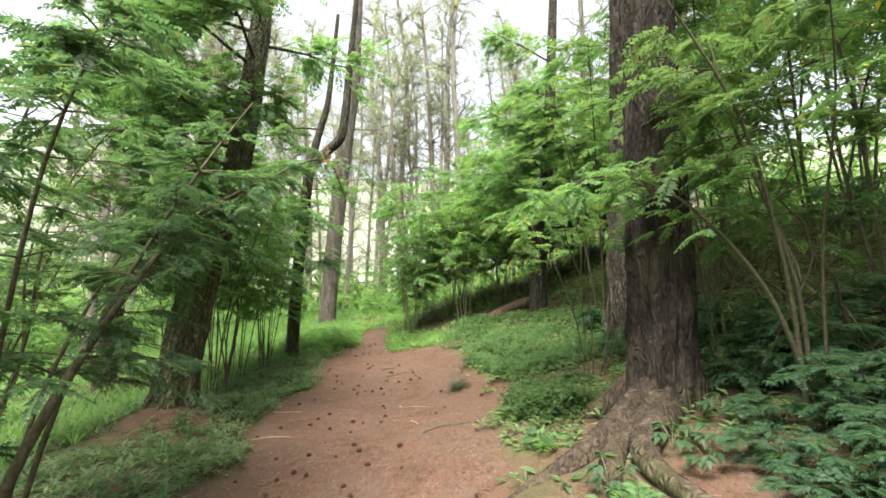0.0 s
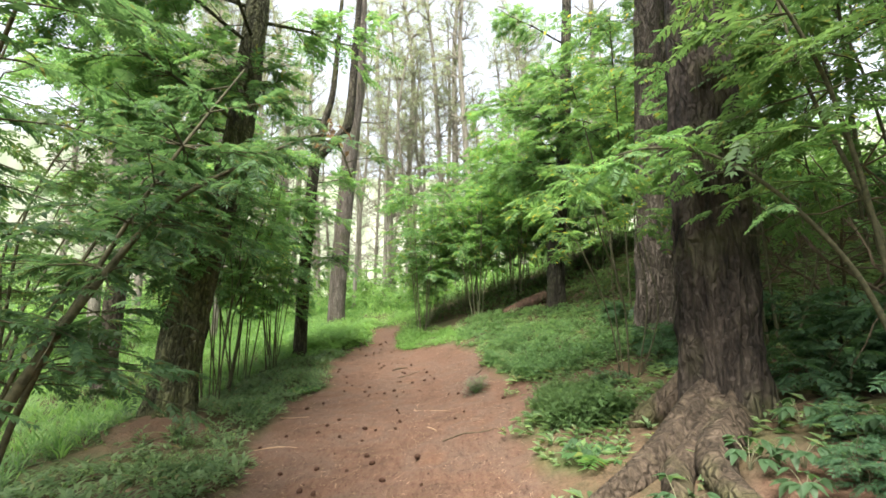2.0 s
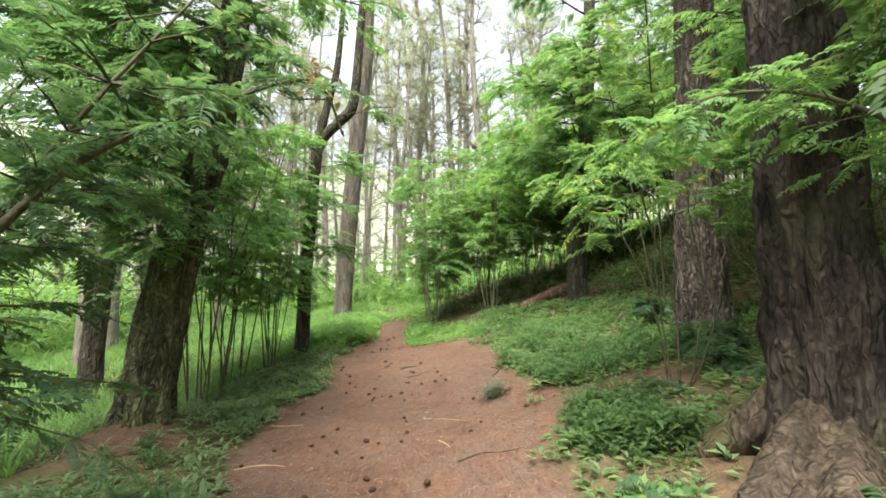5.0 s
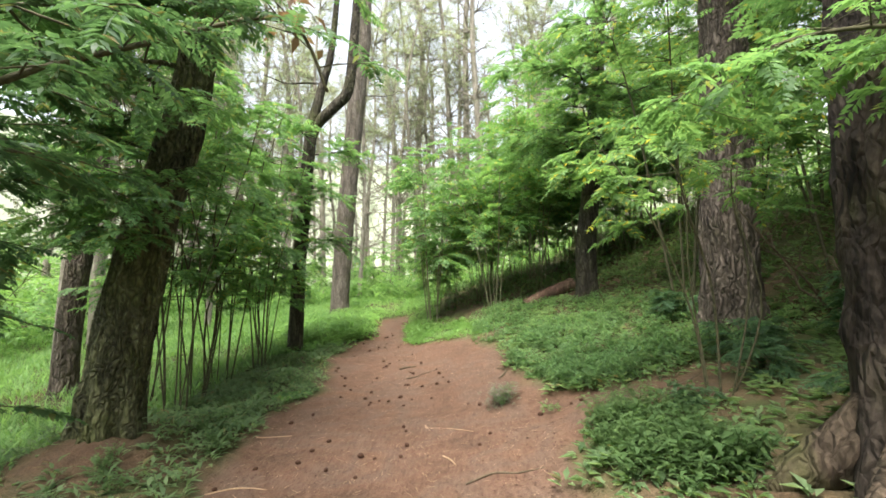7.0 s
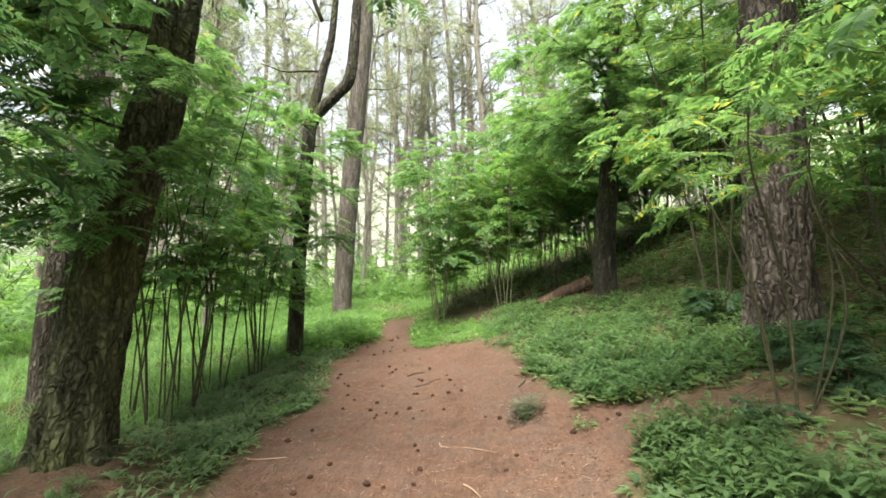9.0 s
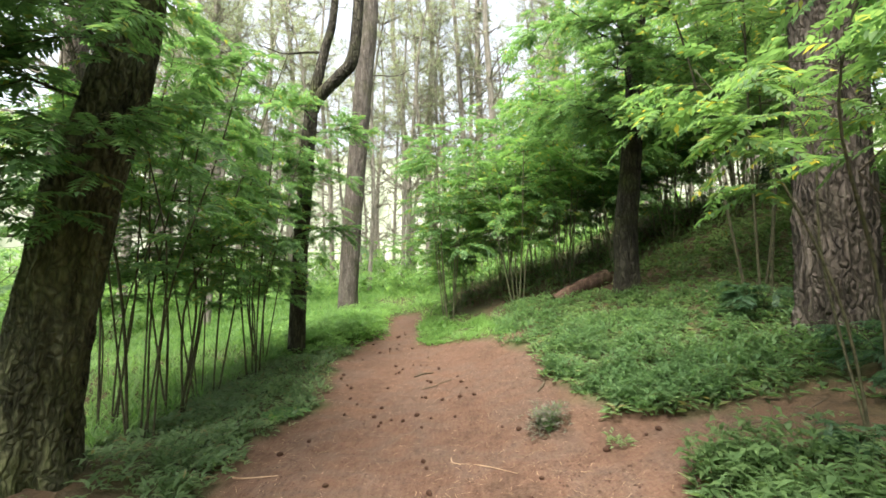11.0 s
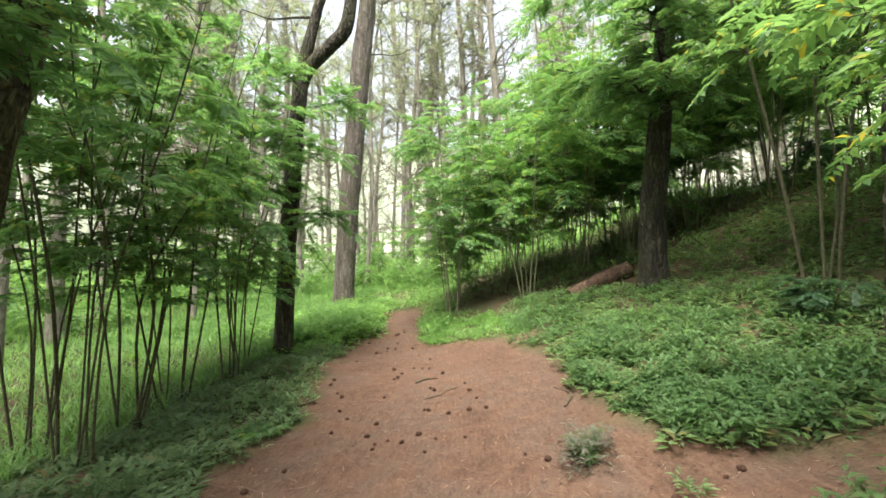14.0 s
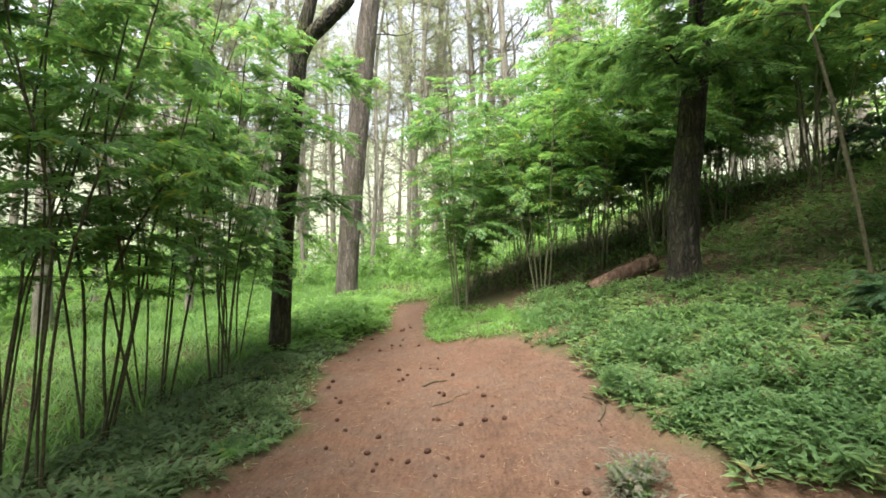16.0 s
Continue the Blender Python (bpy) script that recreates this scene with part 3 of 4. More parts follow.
# the row of slender saplings along the meadow side
row = [shrub("thicket_sapling", "slender saplings with layered feathery green leaves beside the path", 30 + i, n, h, sp, L_BRIGHT if i == 1 else L_SHRUB, 0.25, 8, 0.38, 13, 8, 0.8, "saplings along the meadow", 0.0135, ratio=0.29, tail=0.35) for i, (n, h, sp) in enumerate([(6, 5.2, 1.0), (6, 4.4, 0.9), (6, 5.8, 1.15)])]
spots = [(-4.0, 7.7), (-4.25, 8.6), (-4.4, 9.5), (-4.1, 10.3), (-4.4, 11.1), (-4.7, 8.0)]
for i, (x, y) in enumerate(spots):
    if i < 3:
        put(row[i], x, y, 40 * i)
    else:
        again(row[i % 3], x, y, rnd.uniform(0, 360), rnd.uniform(0.8, 1.05))
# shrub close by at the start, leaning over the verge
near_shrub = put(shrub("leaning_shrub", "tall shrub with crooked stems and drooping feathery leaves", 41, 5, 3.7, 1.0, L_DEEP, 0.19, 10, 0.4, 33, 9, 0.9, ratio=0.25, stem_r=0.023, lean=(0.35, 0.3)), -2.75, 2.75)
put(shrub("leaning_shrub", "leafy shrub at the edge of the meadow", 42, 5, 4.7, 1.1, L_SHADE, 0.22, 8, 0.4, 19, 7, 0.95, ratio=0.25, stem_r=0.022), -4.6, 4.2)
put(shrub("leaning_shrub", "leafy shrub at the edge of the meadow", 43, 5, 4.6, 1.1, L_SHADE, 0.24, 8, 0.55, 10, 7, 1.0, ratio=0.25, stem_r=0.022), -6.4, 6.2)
g, gl = Geo(), Geo()
arch_rng = np.random.default_rng(44)
home = np.array(near_shrub.matrix_basis.translation)
line = smooth_line(np.array([(-2.55, 2.55, 0.0), (-2.4, 2.55, 0.55), (-2.24, 2.7, 1.12), (-2.1, 3.0, 1.69), (-1.93, 3.3, 2.17), (-1.6, 3.7, 2.58), (-1.16, 4.1, 2.93), (-0.97, 4.22, 2.59)]) - home, 40)
tube(g, line, [0.035, 0.03, 0.022, 0.015, 0.011, 0.008], 8)
branch = part("arching_branch", g, M_STEM, near_shrub, "crooked branch arching towards the path", True)
gt = Geo()
for k in range(12, 38, 1):
    d = np.array([arch_rng.normal(0, 1), arch_rng.normal(0, 1), arch_rng.normal(0.1, 0.3)])
    spray(gl, arch_rng, limb(gt, line[k], d, arch_rng.uniform(0.25, 0.6), 0.005, arch_rng, 5, -0.2, 0.08, 4), 6, 0.2, 9, ratio=0.25)
tagged(part("twig", gt, M_STEM, branch), kind="stuff")
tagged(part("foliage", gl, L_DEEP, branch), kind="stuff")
gd = Geo()
n = 26
P = line[-6] + arch_rng.normal(0, 0.07, (n, 3))
leaves(gd, P, arch_rng.normal(0, 1, (n, 3)) - Z * 0.8, np.tile(Z, (n, 1)) + 0.2, arch_rng.uniform(0.06, 0.13, n), arch_rng.uniform(0.03, 0.05, n), 0.4)
part("dry_leaves", gd, L_DRY, branch, "withered brown leaves")
# the grove on the bank
grove = [shrub("grove_sapling", "thin-stemmed sapling with spreading layers of green leaves", 50 + i, n, h, sp, L_BRIGHT if i else L_SHRUB, 0.36, 5, 0.38, 18, 8, 1.2, "saplings of the grove", 0.02, tail=0.3, ratio=0.33, bark=M_PALE_STEM) for i, (n, h, sp) in enumerate([(5, 6.0, 1.0), (5, 5.0, 1.1), (5, 7.2, 1.2)])]
k = 0
for gy in np.arange(14.6, 18.7, 1.3):
    for gx in np.arange(-0.9, 7.5, 1.4):
        x, y = gx + rnd.uniform(-0.45, 0.45) + max(0, 15.2 - gy) * 0.4, gy + rnd.uniform(-0.45, 0.45)
        if k < 3:
            put(grove[k], x, y, rnd.uniform(0, 360))
        else:
            again(grove[k % 3], x, y, rnd.uniform(0, 360), rnd.uniform(0.75, 1.05) * (0.72 if x < 0.3 else 1.0))
        k += 1
# saplings on the near bank
bank = [shrub("bank_sapling", "sapling on the bank with broad drooping sprays, a few leaves yellow", 60, 4, 6.0, 1.1, L_ARCH, 0.32, 7, 0.5, 22, 7, 1.25, "saplings on the bank", 0.022, ratio=0.27, slim=0.4, tail=0.3),
        shrub("bank_sapling", "sapling on the bank with broad drooping sprays, a few leaves yellow", 61, 4, 4.6, 1.0, L_SHRUB, 0.3, 7, 0.42, 18, 7, 1.1, "saplings on the bank", 0.02, ratio=0.26, tail=0.3)]
put(bank[0], 3.5, 9.5, 20)
put(bank[1], 3.6, 5.7, 90)
for x, y, s in [(5.0, 8.2, 1.0), (4.8, 4.6, 1.0), (4.5, 2.9, 0.95), (5.6, 13.2, 1.0), (5.8, 6.6, 1.1), (6.0, 9.6, 1.2), (6.6, 12.2, 1.1), (6.2, 3.8, 1.1), (3.6, 1.6, 0.9), (7.4, 7.6, 1.1)]:
    again(bank[int(x * 10) % 2], x, y, rnd.uniform(0, 360), s)
put(shrub("arching_sapling", "thin arching sapling with pale stem and yellowing leaves", 65, 5, 2.95, 0.75, L_ARCH, 0.25, 8, 0.66, 9, 6, 0.8, stem_r=0.011, lean=(-0.25, 0.05), ratio=0.28), 2.02, 6.05)
slim = put(shrub("leaning_sapling", "slim sapling whose sprays hang before the pine trunk", 66, 3, 3.6, 0.6, L_SHADE, 0.28, 8, 0.5, 16, 7, 0.9, stem_r=0.018, lean=(-0.45, -0.15), ratio=0.26), 2.85, 3.45)
home = np.array(slim.matrix_basis.translation)
g, gl, gt = Geo(), Geo(), Geo()
over_rng = np.random.default_rng(67)
line = smooth_line(np.array([(2.85, 3.45, home[2]), (2.55, 3.5, 1.7), (2.0, 3.75, 2.5), (1.45, 4.1, 2.75), (1.0, 4.5, 2.6)]) - home, 30)
tube(g, line, [0.022, 0.016, 0.011, 0.005], 7)
branch = part("arching_branch", g, M_STEM, slim, "slender branch arching over the bank", True)
for k in range(11, 30):
    for side in (-1, 1):
        d = np.array([over_rng.normal(-0.3, 0.8), side * over_rng.uniform(0.4, 1.0), over_rng.normal(0.0, 0.25)])
        spray(gl, over_rng, limb(gt, line[k], d, over_rng.uniform(0.25, 0.55), 0.004, over_rng, 5, -0.2, 0.08, 4), 5, 0.2, 9, ratio=0.25)
tagged(part("twig", gt, M_STEM, branch), kind="stuff")
tagged(part("foliage", gl, L_SHRUB, branch), kind="stuff")
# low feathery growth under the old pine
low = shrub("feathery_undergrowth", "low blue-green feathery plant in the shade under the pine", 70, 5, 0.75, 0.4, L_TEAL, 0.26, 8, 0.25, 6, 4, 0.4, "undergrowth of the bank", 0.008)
put(low, 2.85, 3.05, 0, 0.75)
for x, y, s in [(2.5, 2.5, 0.5), (2.1, 2.5, 0.42), (2.65, 2.9, 0.5), (2.3, 2.15, 0.45), (3.0, 2.4, 0.6), (1.85, 2.3, 0.36), (3.2, 3.05, 0.65), (2.0, 2.95, 0.36), (3.3, 3.6, 0.9), (3.7, 2.7, 0.9), (2.8, 4.2, 0.7), (3.4, 4.6, 1.1), (2.35, 3.4, 0.4), (4.2, 4.0, 1.1), (3.9, 6.2, 1.0), (3.1, 8.9, 0.7), (2.55, 6.2, 0.6), (2.8, 6.9, 0.7), (2.45, 4.95, 0.6), (1.75, 5.9, 0.35)]:
    again(low, x, y, rnd.uniform(0, 360), s)


def bare_shrub(seed, height, reach):
    """A leafless crooked shrub of dark branches."""
    rng = np.random.default_rng(seed)
    thing = tagged(new("bare_shrub"), "leafless crooked shrub with thin dark branches", "shrub", "bare shrubs on the bank")
    for k in range(5):
        g = Geo()
        az = 2 * math.pi * k / 5 + rng.uniform(-0.4, 0.4)
        b = limb(g, (0, 0, -0.05), (math.cos(az) * reach, math.sin(az) * reach, 1.0), height, 0.02, rng, 9, -0.08, 0.14)
        for j in range(5):
            c = limb(g, b[3 + j], rng.normal(0, 1, 3) + Z * 0.4, height * rng.uniform(0.3, 0.5), 0.009, rng, 6, -0.1, 0.2, 4)
            for _ in range(2):
                limb(g, c[rng.integers(2, 6)], rng.normal(0, 1, 3), height * 0.2, 0.004, rng, 4, 0, 0.2, 3)
        part("branch", g, M_TWIG, thing)
    return thing


bare = put(bare_shrub(71, 2.2, 0.8), 3.9, 4.0)
again(bare, 4.6, 5.9, 80, 1.1)
again(bare, 4.2, 7.4, 200, 0.9)

for x, y, sc in [(7.0, 4.8, 1.2), (7.2, 7.6, 1.3), (7.4, 10.4, 1.4), (7.2, 13.6, 1.5)]:
    again(low, x, y, rnd.uniform(0, 360), sc)

# ---- tall trees behind ----


def tall_tree(seed, height, r, crown_from):
    rng = np.random.default_rng(seed)
    thing = tagged(new("tall_tree"), "tall thin grey trunk with crooked bare twigs and a sparse crown", "tree", "tall trees of the background")
    bend = rng.normal(0, 0.8, 2)
    line = smooth_line([(0, 0, -0.4), (bend[0] * 0.2, bend[1] * 0.2, height * 0.3), (bend[0] * 0.1, bend[1], height * 0.65), (bend[0], bend[1] * 0.4, height)], 20)
    g = Geo()
    tube(g, line, [r, r * 0.85, r * 0.65, r * 0.2], 9, furrows(seed, 0.05, 0, 0.2))
    part("trunk", g, M_BARK_HAZE, thing, smooth=True)
    gb, gl = Geo(), Geo()
    for _ in range(46):
        q = rng.uniform(0.22, 0.98)
        at = line[int(q * 19)]
        az = rng.uniform(0, 2 * math.pi)
        ln = rng.uniform(0.8, 2.6) * (1.2 - 0.5 * q)
        b = limb(gb, at, (math.cos(az), math.sin(az), rng.uniform(0.1, 0.9)), ln, r * 0.28, rng, 7, rng.uniform(-0.1, 0.3), 0.22, 3)
        for _ in range(3):
            tw = limb(gb, b[rng.integers(2, 6)], rng.normal(0, 1, 3) + Z * 0.5, ln * 0.5, r * 0.12, rng, 5, 0, 0.25, 3)
            if q > crown_from:
                spray(gl, rng, tw, 5, 0.42, 4, 0.5, 0.1, 0.3, 0.25)
    tagged(part("twig", gb, M_BARK_HAZE, thing), kind="stuff")
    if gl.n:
        part("crown", gl, L_HAZE, thing)
    return thing


tall = [tall_tree(81, 17, 0.13, 0.55), tall_tree(82, 20, 0.17, 0.6), tall_tree(83, 15, 0.11, 0.5), tall_tree(84, 19, 0.18, 0.6)]
put(tall[0], -4.2, 27, 0)
put(tall[1], -3.0, 29, 60)
put(tall[2], -8.0, 23, 10)
put(tall[3], -9.5, 25, 10)
for x, y in [(-5.4, 24), (-1.9, 31), (0.2, 30), (1.4, 33), (2.8, 28), (-6.7, 28), (-11, 21), (-8.8, 16.5), (-10.5, 14), (-12.5, 17.5), (-9.2, 11.5), (-12, 9.5)]:
    again(tall[rnd.randrange(4)], x, y, rnd.uniform(0, 360), rnd.uniform(0.85, 1.15))
for _ in range(110):
    y = rnd.uniform(27, 72)
    x = rnd.uniform(-0.85, 0.75) * y
    again(tall[rnd.randrange(4)], x, y, rnd.uniform(0, 360), rnd.uniform(1.1, 1.7))
for _ in range(11):
    again(tall[rnd.randrange(4)], rnd.uniform(-32, -13), rnd.uniform(0, 24), rnd.uniform(0, 360), rnd.uniform(0.8, 1.2))
for _ in range(11):
    again(tall[rnd.randrange(4)], rnd.uniform(8.5, 26), rnd.uniform(0, 24), rnd.uniform(0, 360), rnd.uniform(0.8, 1.2))
for _ in range(7):
    again(tall[rnd.randrange(4)], rnd.uniform(-12, 12), rnd.uniform(-22, -7), rnd.uniform(0, 360), rnd.uniform(0.8, 1.2))
# bushes at the far end of the path and along the meadow's back
far_bush = shrub("far_bush", "light green bush at the back of the clearing", 90, 6, 1.6, 0.9, L_GRASS, 0.4, 4, 0.2, 8, 5, 0.8, "bushes behind the clearing", 0.012)
put(far_bush, -3.2, 23.5)
for x, y, s in [(-5.6, 22.5, 0.9), (-1.4, 22, 0.9), (-7.5, 21, 0.9), (-9.5, 19, 1.0), (-2, 26, 1.4), (-4.5, 26, 1.3), (-7, 25.5, 1.5), (0.5, 25, 1.5), (-10, 24, 1.6), (-13, 20, 1.6), (-14, 15, 1.6), (-15, 10, 1.6), (-16, 5, 1.7), (3, 27, 1.6), (-12, 27, 1.8), (-16, 24, 1.8), (-1.0, 33, 2.4), (-6, 33, 2.4), (5, 34, 2.4), (-12, 34, 2.4), (-18, 31, 2.4), (11, 33, 2.4), (-21, 24, 2.2), (-22, 15, 2.2), (-11.5, 8.5, 1.3), (-12.5, 12.5, 1.6), (-11.5, 15.5, 1.5), (-14.5, 7.5, 2.0), (-17, 12, 2.3), (-18, 18, 2.4), (-9.5, 5.5, 1.0), (9.2, 4.0, 1.6), (9.6, 7.0, 1.7), (9.8, 10.0, 1.8), (10.4, 13.0, 1.9), (11.5, 16.5, 2.0), (8.8, 1.0, 1.6)]:
    again(far_bush, x, y, rnd.uniform(0, 360), s)

# ---- ground cover ----


def scatter(rng, n, x0, x1, y0, y1, keep):
    x, y = rng.uniform(x0, x1, n), rng.uniform(y0, y1, n)
    k = rng.uniform(0, 1, n) < keep(x, y)
    return x[k], y[k]


def off(x, y):
    return 1 - np.clip(soil(x, y) * 1.3, 0, 1)


def clump(x, y, s):
    """Patchy growth."""
    return np.clip(0.55 + 0.9 * np.array([noise.noise(Vector((a * s, b * s, 2.7))) for a, b in zip(x, y)]), 0, 1)


def cover(name, label, mat, rng, x, y, per, size, tall_, slim, lift=0.5, category="plants"):
    """Tufts of pointed leaves that stand on the ground."""
    g = Geo()
    n = len(x)
    base = np.stack([x, y, land(x, y)], -1)
    rise = 0.25 + 1.25 * clump(x, y, 2.6)
    for k in range(per):
        az = rng.uniform(0, 2 * math.pi, n)
        up = rng.uniform(lift * 0.4, lift * 1.6, n)
        D = np.stack([np.cos(az), np.sin(az), up], -1)
        h = rng.uniform(0, 1, n) * tall_ * rise
        P = base + np.stack([np.cos(az) * 0.03, np.sin(az) * 0.03, h], -1)
        L = size * rng.uniform(0.6, 1.3, n)
        leaves(g, P, D, np.stack([np.zeros(n), np.zeros(n), np.ones(n)], -1) + D * 0.1, L, L * slim, 0.15, 0.3)
    return tagged(part(name, g, mat), label, category, kind="stuff")


rng = np.random.default_rng(5)
x, y = scatter(rng, 10500, 0.0, 4.4, 7.05, 13.9, lambda x, y: off(x, y) * np.clip(1.3 - (x - right_edge(y)) / 4.2, 0.25, 1) * clump(x, y, 1.3) * np.clip((bank_line(x) - y) / 0.8 + 0.6, 0.03, 1))
cover("weed_patch", "dense patch of low bright green weeds beside the path", L_WEED, rng, x, y, 8, 0.09, 0.19, 0.3, 0.75)
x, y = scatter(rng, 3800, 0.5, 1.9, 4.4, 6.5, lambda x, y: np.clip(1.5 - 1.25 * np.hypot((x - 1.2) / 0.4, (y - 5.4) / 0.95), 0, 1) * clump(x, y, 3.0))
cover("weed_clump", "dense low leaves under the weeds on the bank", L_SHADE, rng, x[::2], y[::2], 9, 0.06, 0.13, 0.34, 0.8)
x, y = scatter(rng, 260, 0.0, 0.7, 7.0, 8.3, lambda x, y: np.clip(1.3 - np.hypot((x - 0.24) / 0.22, (y - 7.6) / 0.28), 0, 1))
cover("weed_tuft", "small dusty tuft of weeds growing in the bare path", L_DUSTY, rng, x, y, 9, 0.075, 0.2, 0.28)
x, y = scatter(rng, 60, 0.5, 0.9, 6.7, 7.2, lambda x, y: np.clip(1.3 - np.hypot((x - 0.68) / 0.1, (y - 6.92) / 0.1), 0, 1))
cover("weed_sprout", "tiny sprout of weeds in the needle-covered soil", L_VERGE, rng, x, y, 7, 0.05, 0.04, 0.34)
x, y = scatter(rng, 7000, -5.4, -2.4, 11.6, 17.5, lambda x, y: off(x, y) * np.clip(1.5 - 1.2 * np.hypot((x + 4.0) / 1.4, (y - 14.2) / 2.6), 0, 1))
cover("roadside_weeds", "knee-high fresh green weeds at the bend of the path", L_GRASS, rng, x[::3], y[::3], 9, 0.12, 0.28, 0.36)
x, y = scatter(rng, 9000, -1.9, 0.4, 11.4, 16.0, lambda x, y: off(x, y) * np.clip((0.5 - x - 0.55 * np.maximum(0, y - 12.6)) / 0.5, 0, 1) * clump(x, y, 1.5))
cover("grass_tongue", "short bright yellow-green grass growing into the path", L_GRASS, rng, x, y, 7, 0.09, 0.05, 0.2, 1.2, "grass")
x, y = scatter(rng, 10500, -4.8, -1.9, 1.0, 12.4, lambda x, y: off(x, y) * np.maximum(0.25, clump(x, y, 1.1)))
cover("verge_plants", "low shaded plants and grass on the verge", L_VERGE, rng, x, y, 7, 0.105, 0.11, 0.3, 0.7)
x, y = scatter(rng, 15000, 0.4, 9.0, 0.5, 14.5, lambda x, y: off(x, y) * 0.9 * np.maximum(0.3, clump(x, y, 0.8)))
cover("bank_plants", "sparse dark undergrowth on the shaded bank", L_VERGE, rng, x, y, 7, 0.11, 0.1, 0.34)
x, y = scatter(rng, 33000, -16.0, -4.2, 0.5, 24.0, lambda x, y: clump(x, y, 0.5) * 0.8 + 0.2)
cover("meadow_grass", "bright green tall grass of the meadow", L_GRASS, rng, x, y, 6, 0.27, 0.12, 0.065, 1.6, "grass")
x, y = scatter(rng, 12000, -9.0, -1.0, 13.0, 26.0, lambda x, y: off(x, y) * clump(x, y, 0.6))
cover("clearing_grass", "sunlit fresh grass and weeds round the far bend", L_GRASS, rng, x, y, 7, 0.16, 0.2, 0.22, 0.8, "grass")
x, y = scatter(rng, 3500, 6.2, 12.0, 1.0, 20.0, lambda x, y: clump(x, y, 0.7))
cover("crest_grass", "light green grass along the top of the bank", L_GRASS, rng, x, y, 6, 0.26, 0.12, 0.08, 1.4, "grass")
x, y = scatter(rng, 14000, -40, 35, 22, 60, lambda x, y: np.full(len(x), 0.9))
cover("far_undergrowth", "pale green undergrowth between the far trunks", L_GRASS, rng, x, y, 5, 0.55, 0.5, 0.18, 0.9)

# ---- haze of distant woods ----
# Haze is painted on a plain ring: pale colours and a weak glow.
m, nt, b = material("distant_woods_haze")
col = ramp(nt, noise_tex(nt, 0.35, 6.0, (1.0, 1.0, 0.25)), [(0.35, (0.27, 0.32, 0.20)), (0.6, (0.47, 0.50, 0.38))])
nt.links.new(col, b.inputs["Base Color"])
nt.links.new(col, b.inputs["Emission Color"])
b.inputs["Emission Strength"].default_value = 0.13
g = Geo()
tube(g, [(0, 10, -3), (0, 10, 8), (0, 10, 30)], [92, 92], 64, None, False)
tagged(part("backdrop", g, m), "glowing backdrop of distant woods with painted haze", "woods", kind="structure")

# ---- small things on the path ----


def pine_cone():
    g = Geo()
    n, sides = 9, 12
    def scales(line, ang, r):
        out = r.copy()
        for i in range(len(line)):
            for j in range(len(ang)):
                out[i, j] *= 1.14 if (i + j) % 2 else 0.84
        return out
    tube(g, np.stack([np.linspace(-0.034, 0.034, n), np.zeros(n), np.full(n, 0.02)], -1), [0.006, 0.019, 0.025, 0.026, 0.023, 0.017, 0.006], sides, scales)
    ob = part("pine_cone", g, M_CONE)
    return tagged(ob, "dark open pine cone lying on the soil", "pine cone", "pine cones on the path")


cone = pine_cone()
rnd = random.Random(3)
spots = [(-0.49, 5.2), (-1.32, 4.47), (-1.45, 4.5), (-1.56, 8.2), (-1.56, 8.3), (-0.98, 8.4), (1.07, 7.04), (0.95, 7.0), (-0.94, 7.2)]
while len(spots) < 105:
    y = rnd.uniform(2.2, 14)
    x = left_edge(y) + (right_edge(y) - left_edge(y)) * (rnd.betavariate(1.6, 2.4))
    if soil(x, y) > 0.6:
        spots.append((x, y))
for i, (x, y) in enumerate(spots):
    s = rnd.uniform(0.55, 1.0)
    m4 = pose(x, y, float(land(x, y)) + 0.035 * fbm(x, y, 0.9) + 0.013 * fbm(x, y, 5.0) - 0.004, rnd.uniform(-15, 15), rnd.uniform(-20, 20), rnd.uniform(0, 360)) @ Matrix.Diagonal((s, s, s, 1))
    if i:
        copy_thing(cone, m4)
    else:
        cone.matrix_basis = pose(x, y, float(land(x, y)) + 0.01, 0, 0, 30)


def on_ground(x, y, lift=0.0):
    return np.array([x, y, float(land(x, y)) + 0.035 * fbm(x, y, 0.9) + 0.013 * fbm(x, y, 5.0) + lift])


def stick(pts, r, mat, label, seed):
    """A fallen twig that follows the ground."""
    g = Geo()
    a = on_ground(*pts[0])
    line = smooth_line([on_ground(x, y, r * 0.7) - a for x, y in pts], 8 * len(pts))
    tube(g, line, [r * 0.7, r, r * 0.8, r * 0.35], 7, furrows(seed, 0.15, -9, 0))
    ob = part("stick", g, mat, None, "", True)
    ob.location = a
    tagged(ob, label, "stick", "fallen sticks")


stick([(-0.24, 5.58), (-0.02, 5.64), (0.15, 5.55), (0.38, 5.54)], 0.010, M_TWIG, "dark crooked stick lying on the path", 1)
stick([(-1.4, 10.22), (-1.3, 10.42), (-1.12, 10.5)], 0.018, M_TWIG, "short dark piece of branch on the path", 2)
stick([(-1.22, 9.62), (-1.03, 9.75), (-0.98, 9.9), (-0.79, 10.02)], 0.009, M_TWIG, "thin brown stick lying on the path", 3)
stick([(-2.75, 7.1), (-2.5, 6.85), (-2.15, 6.9)], 0.009, M_STRAW, "pale dry twig at the path's edge", 4)
stick([(-0.66, 7.5), (-0.68, 7.22), (-0.4, 7.05), (-0.14, 6.78)], 0.005, M_STRAW, "pale bent twig on the path", 5)
stick([(-0.45, 6.28), (-0.38, 6.15), (-0.32, 6.0)], 0.009, M_STRAW, "short pale twig on the path", 6)
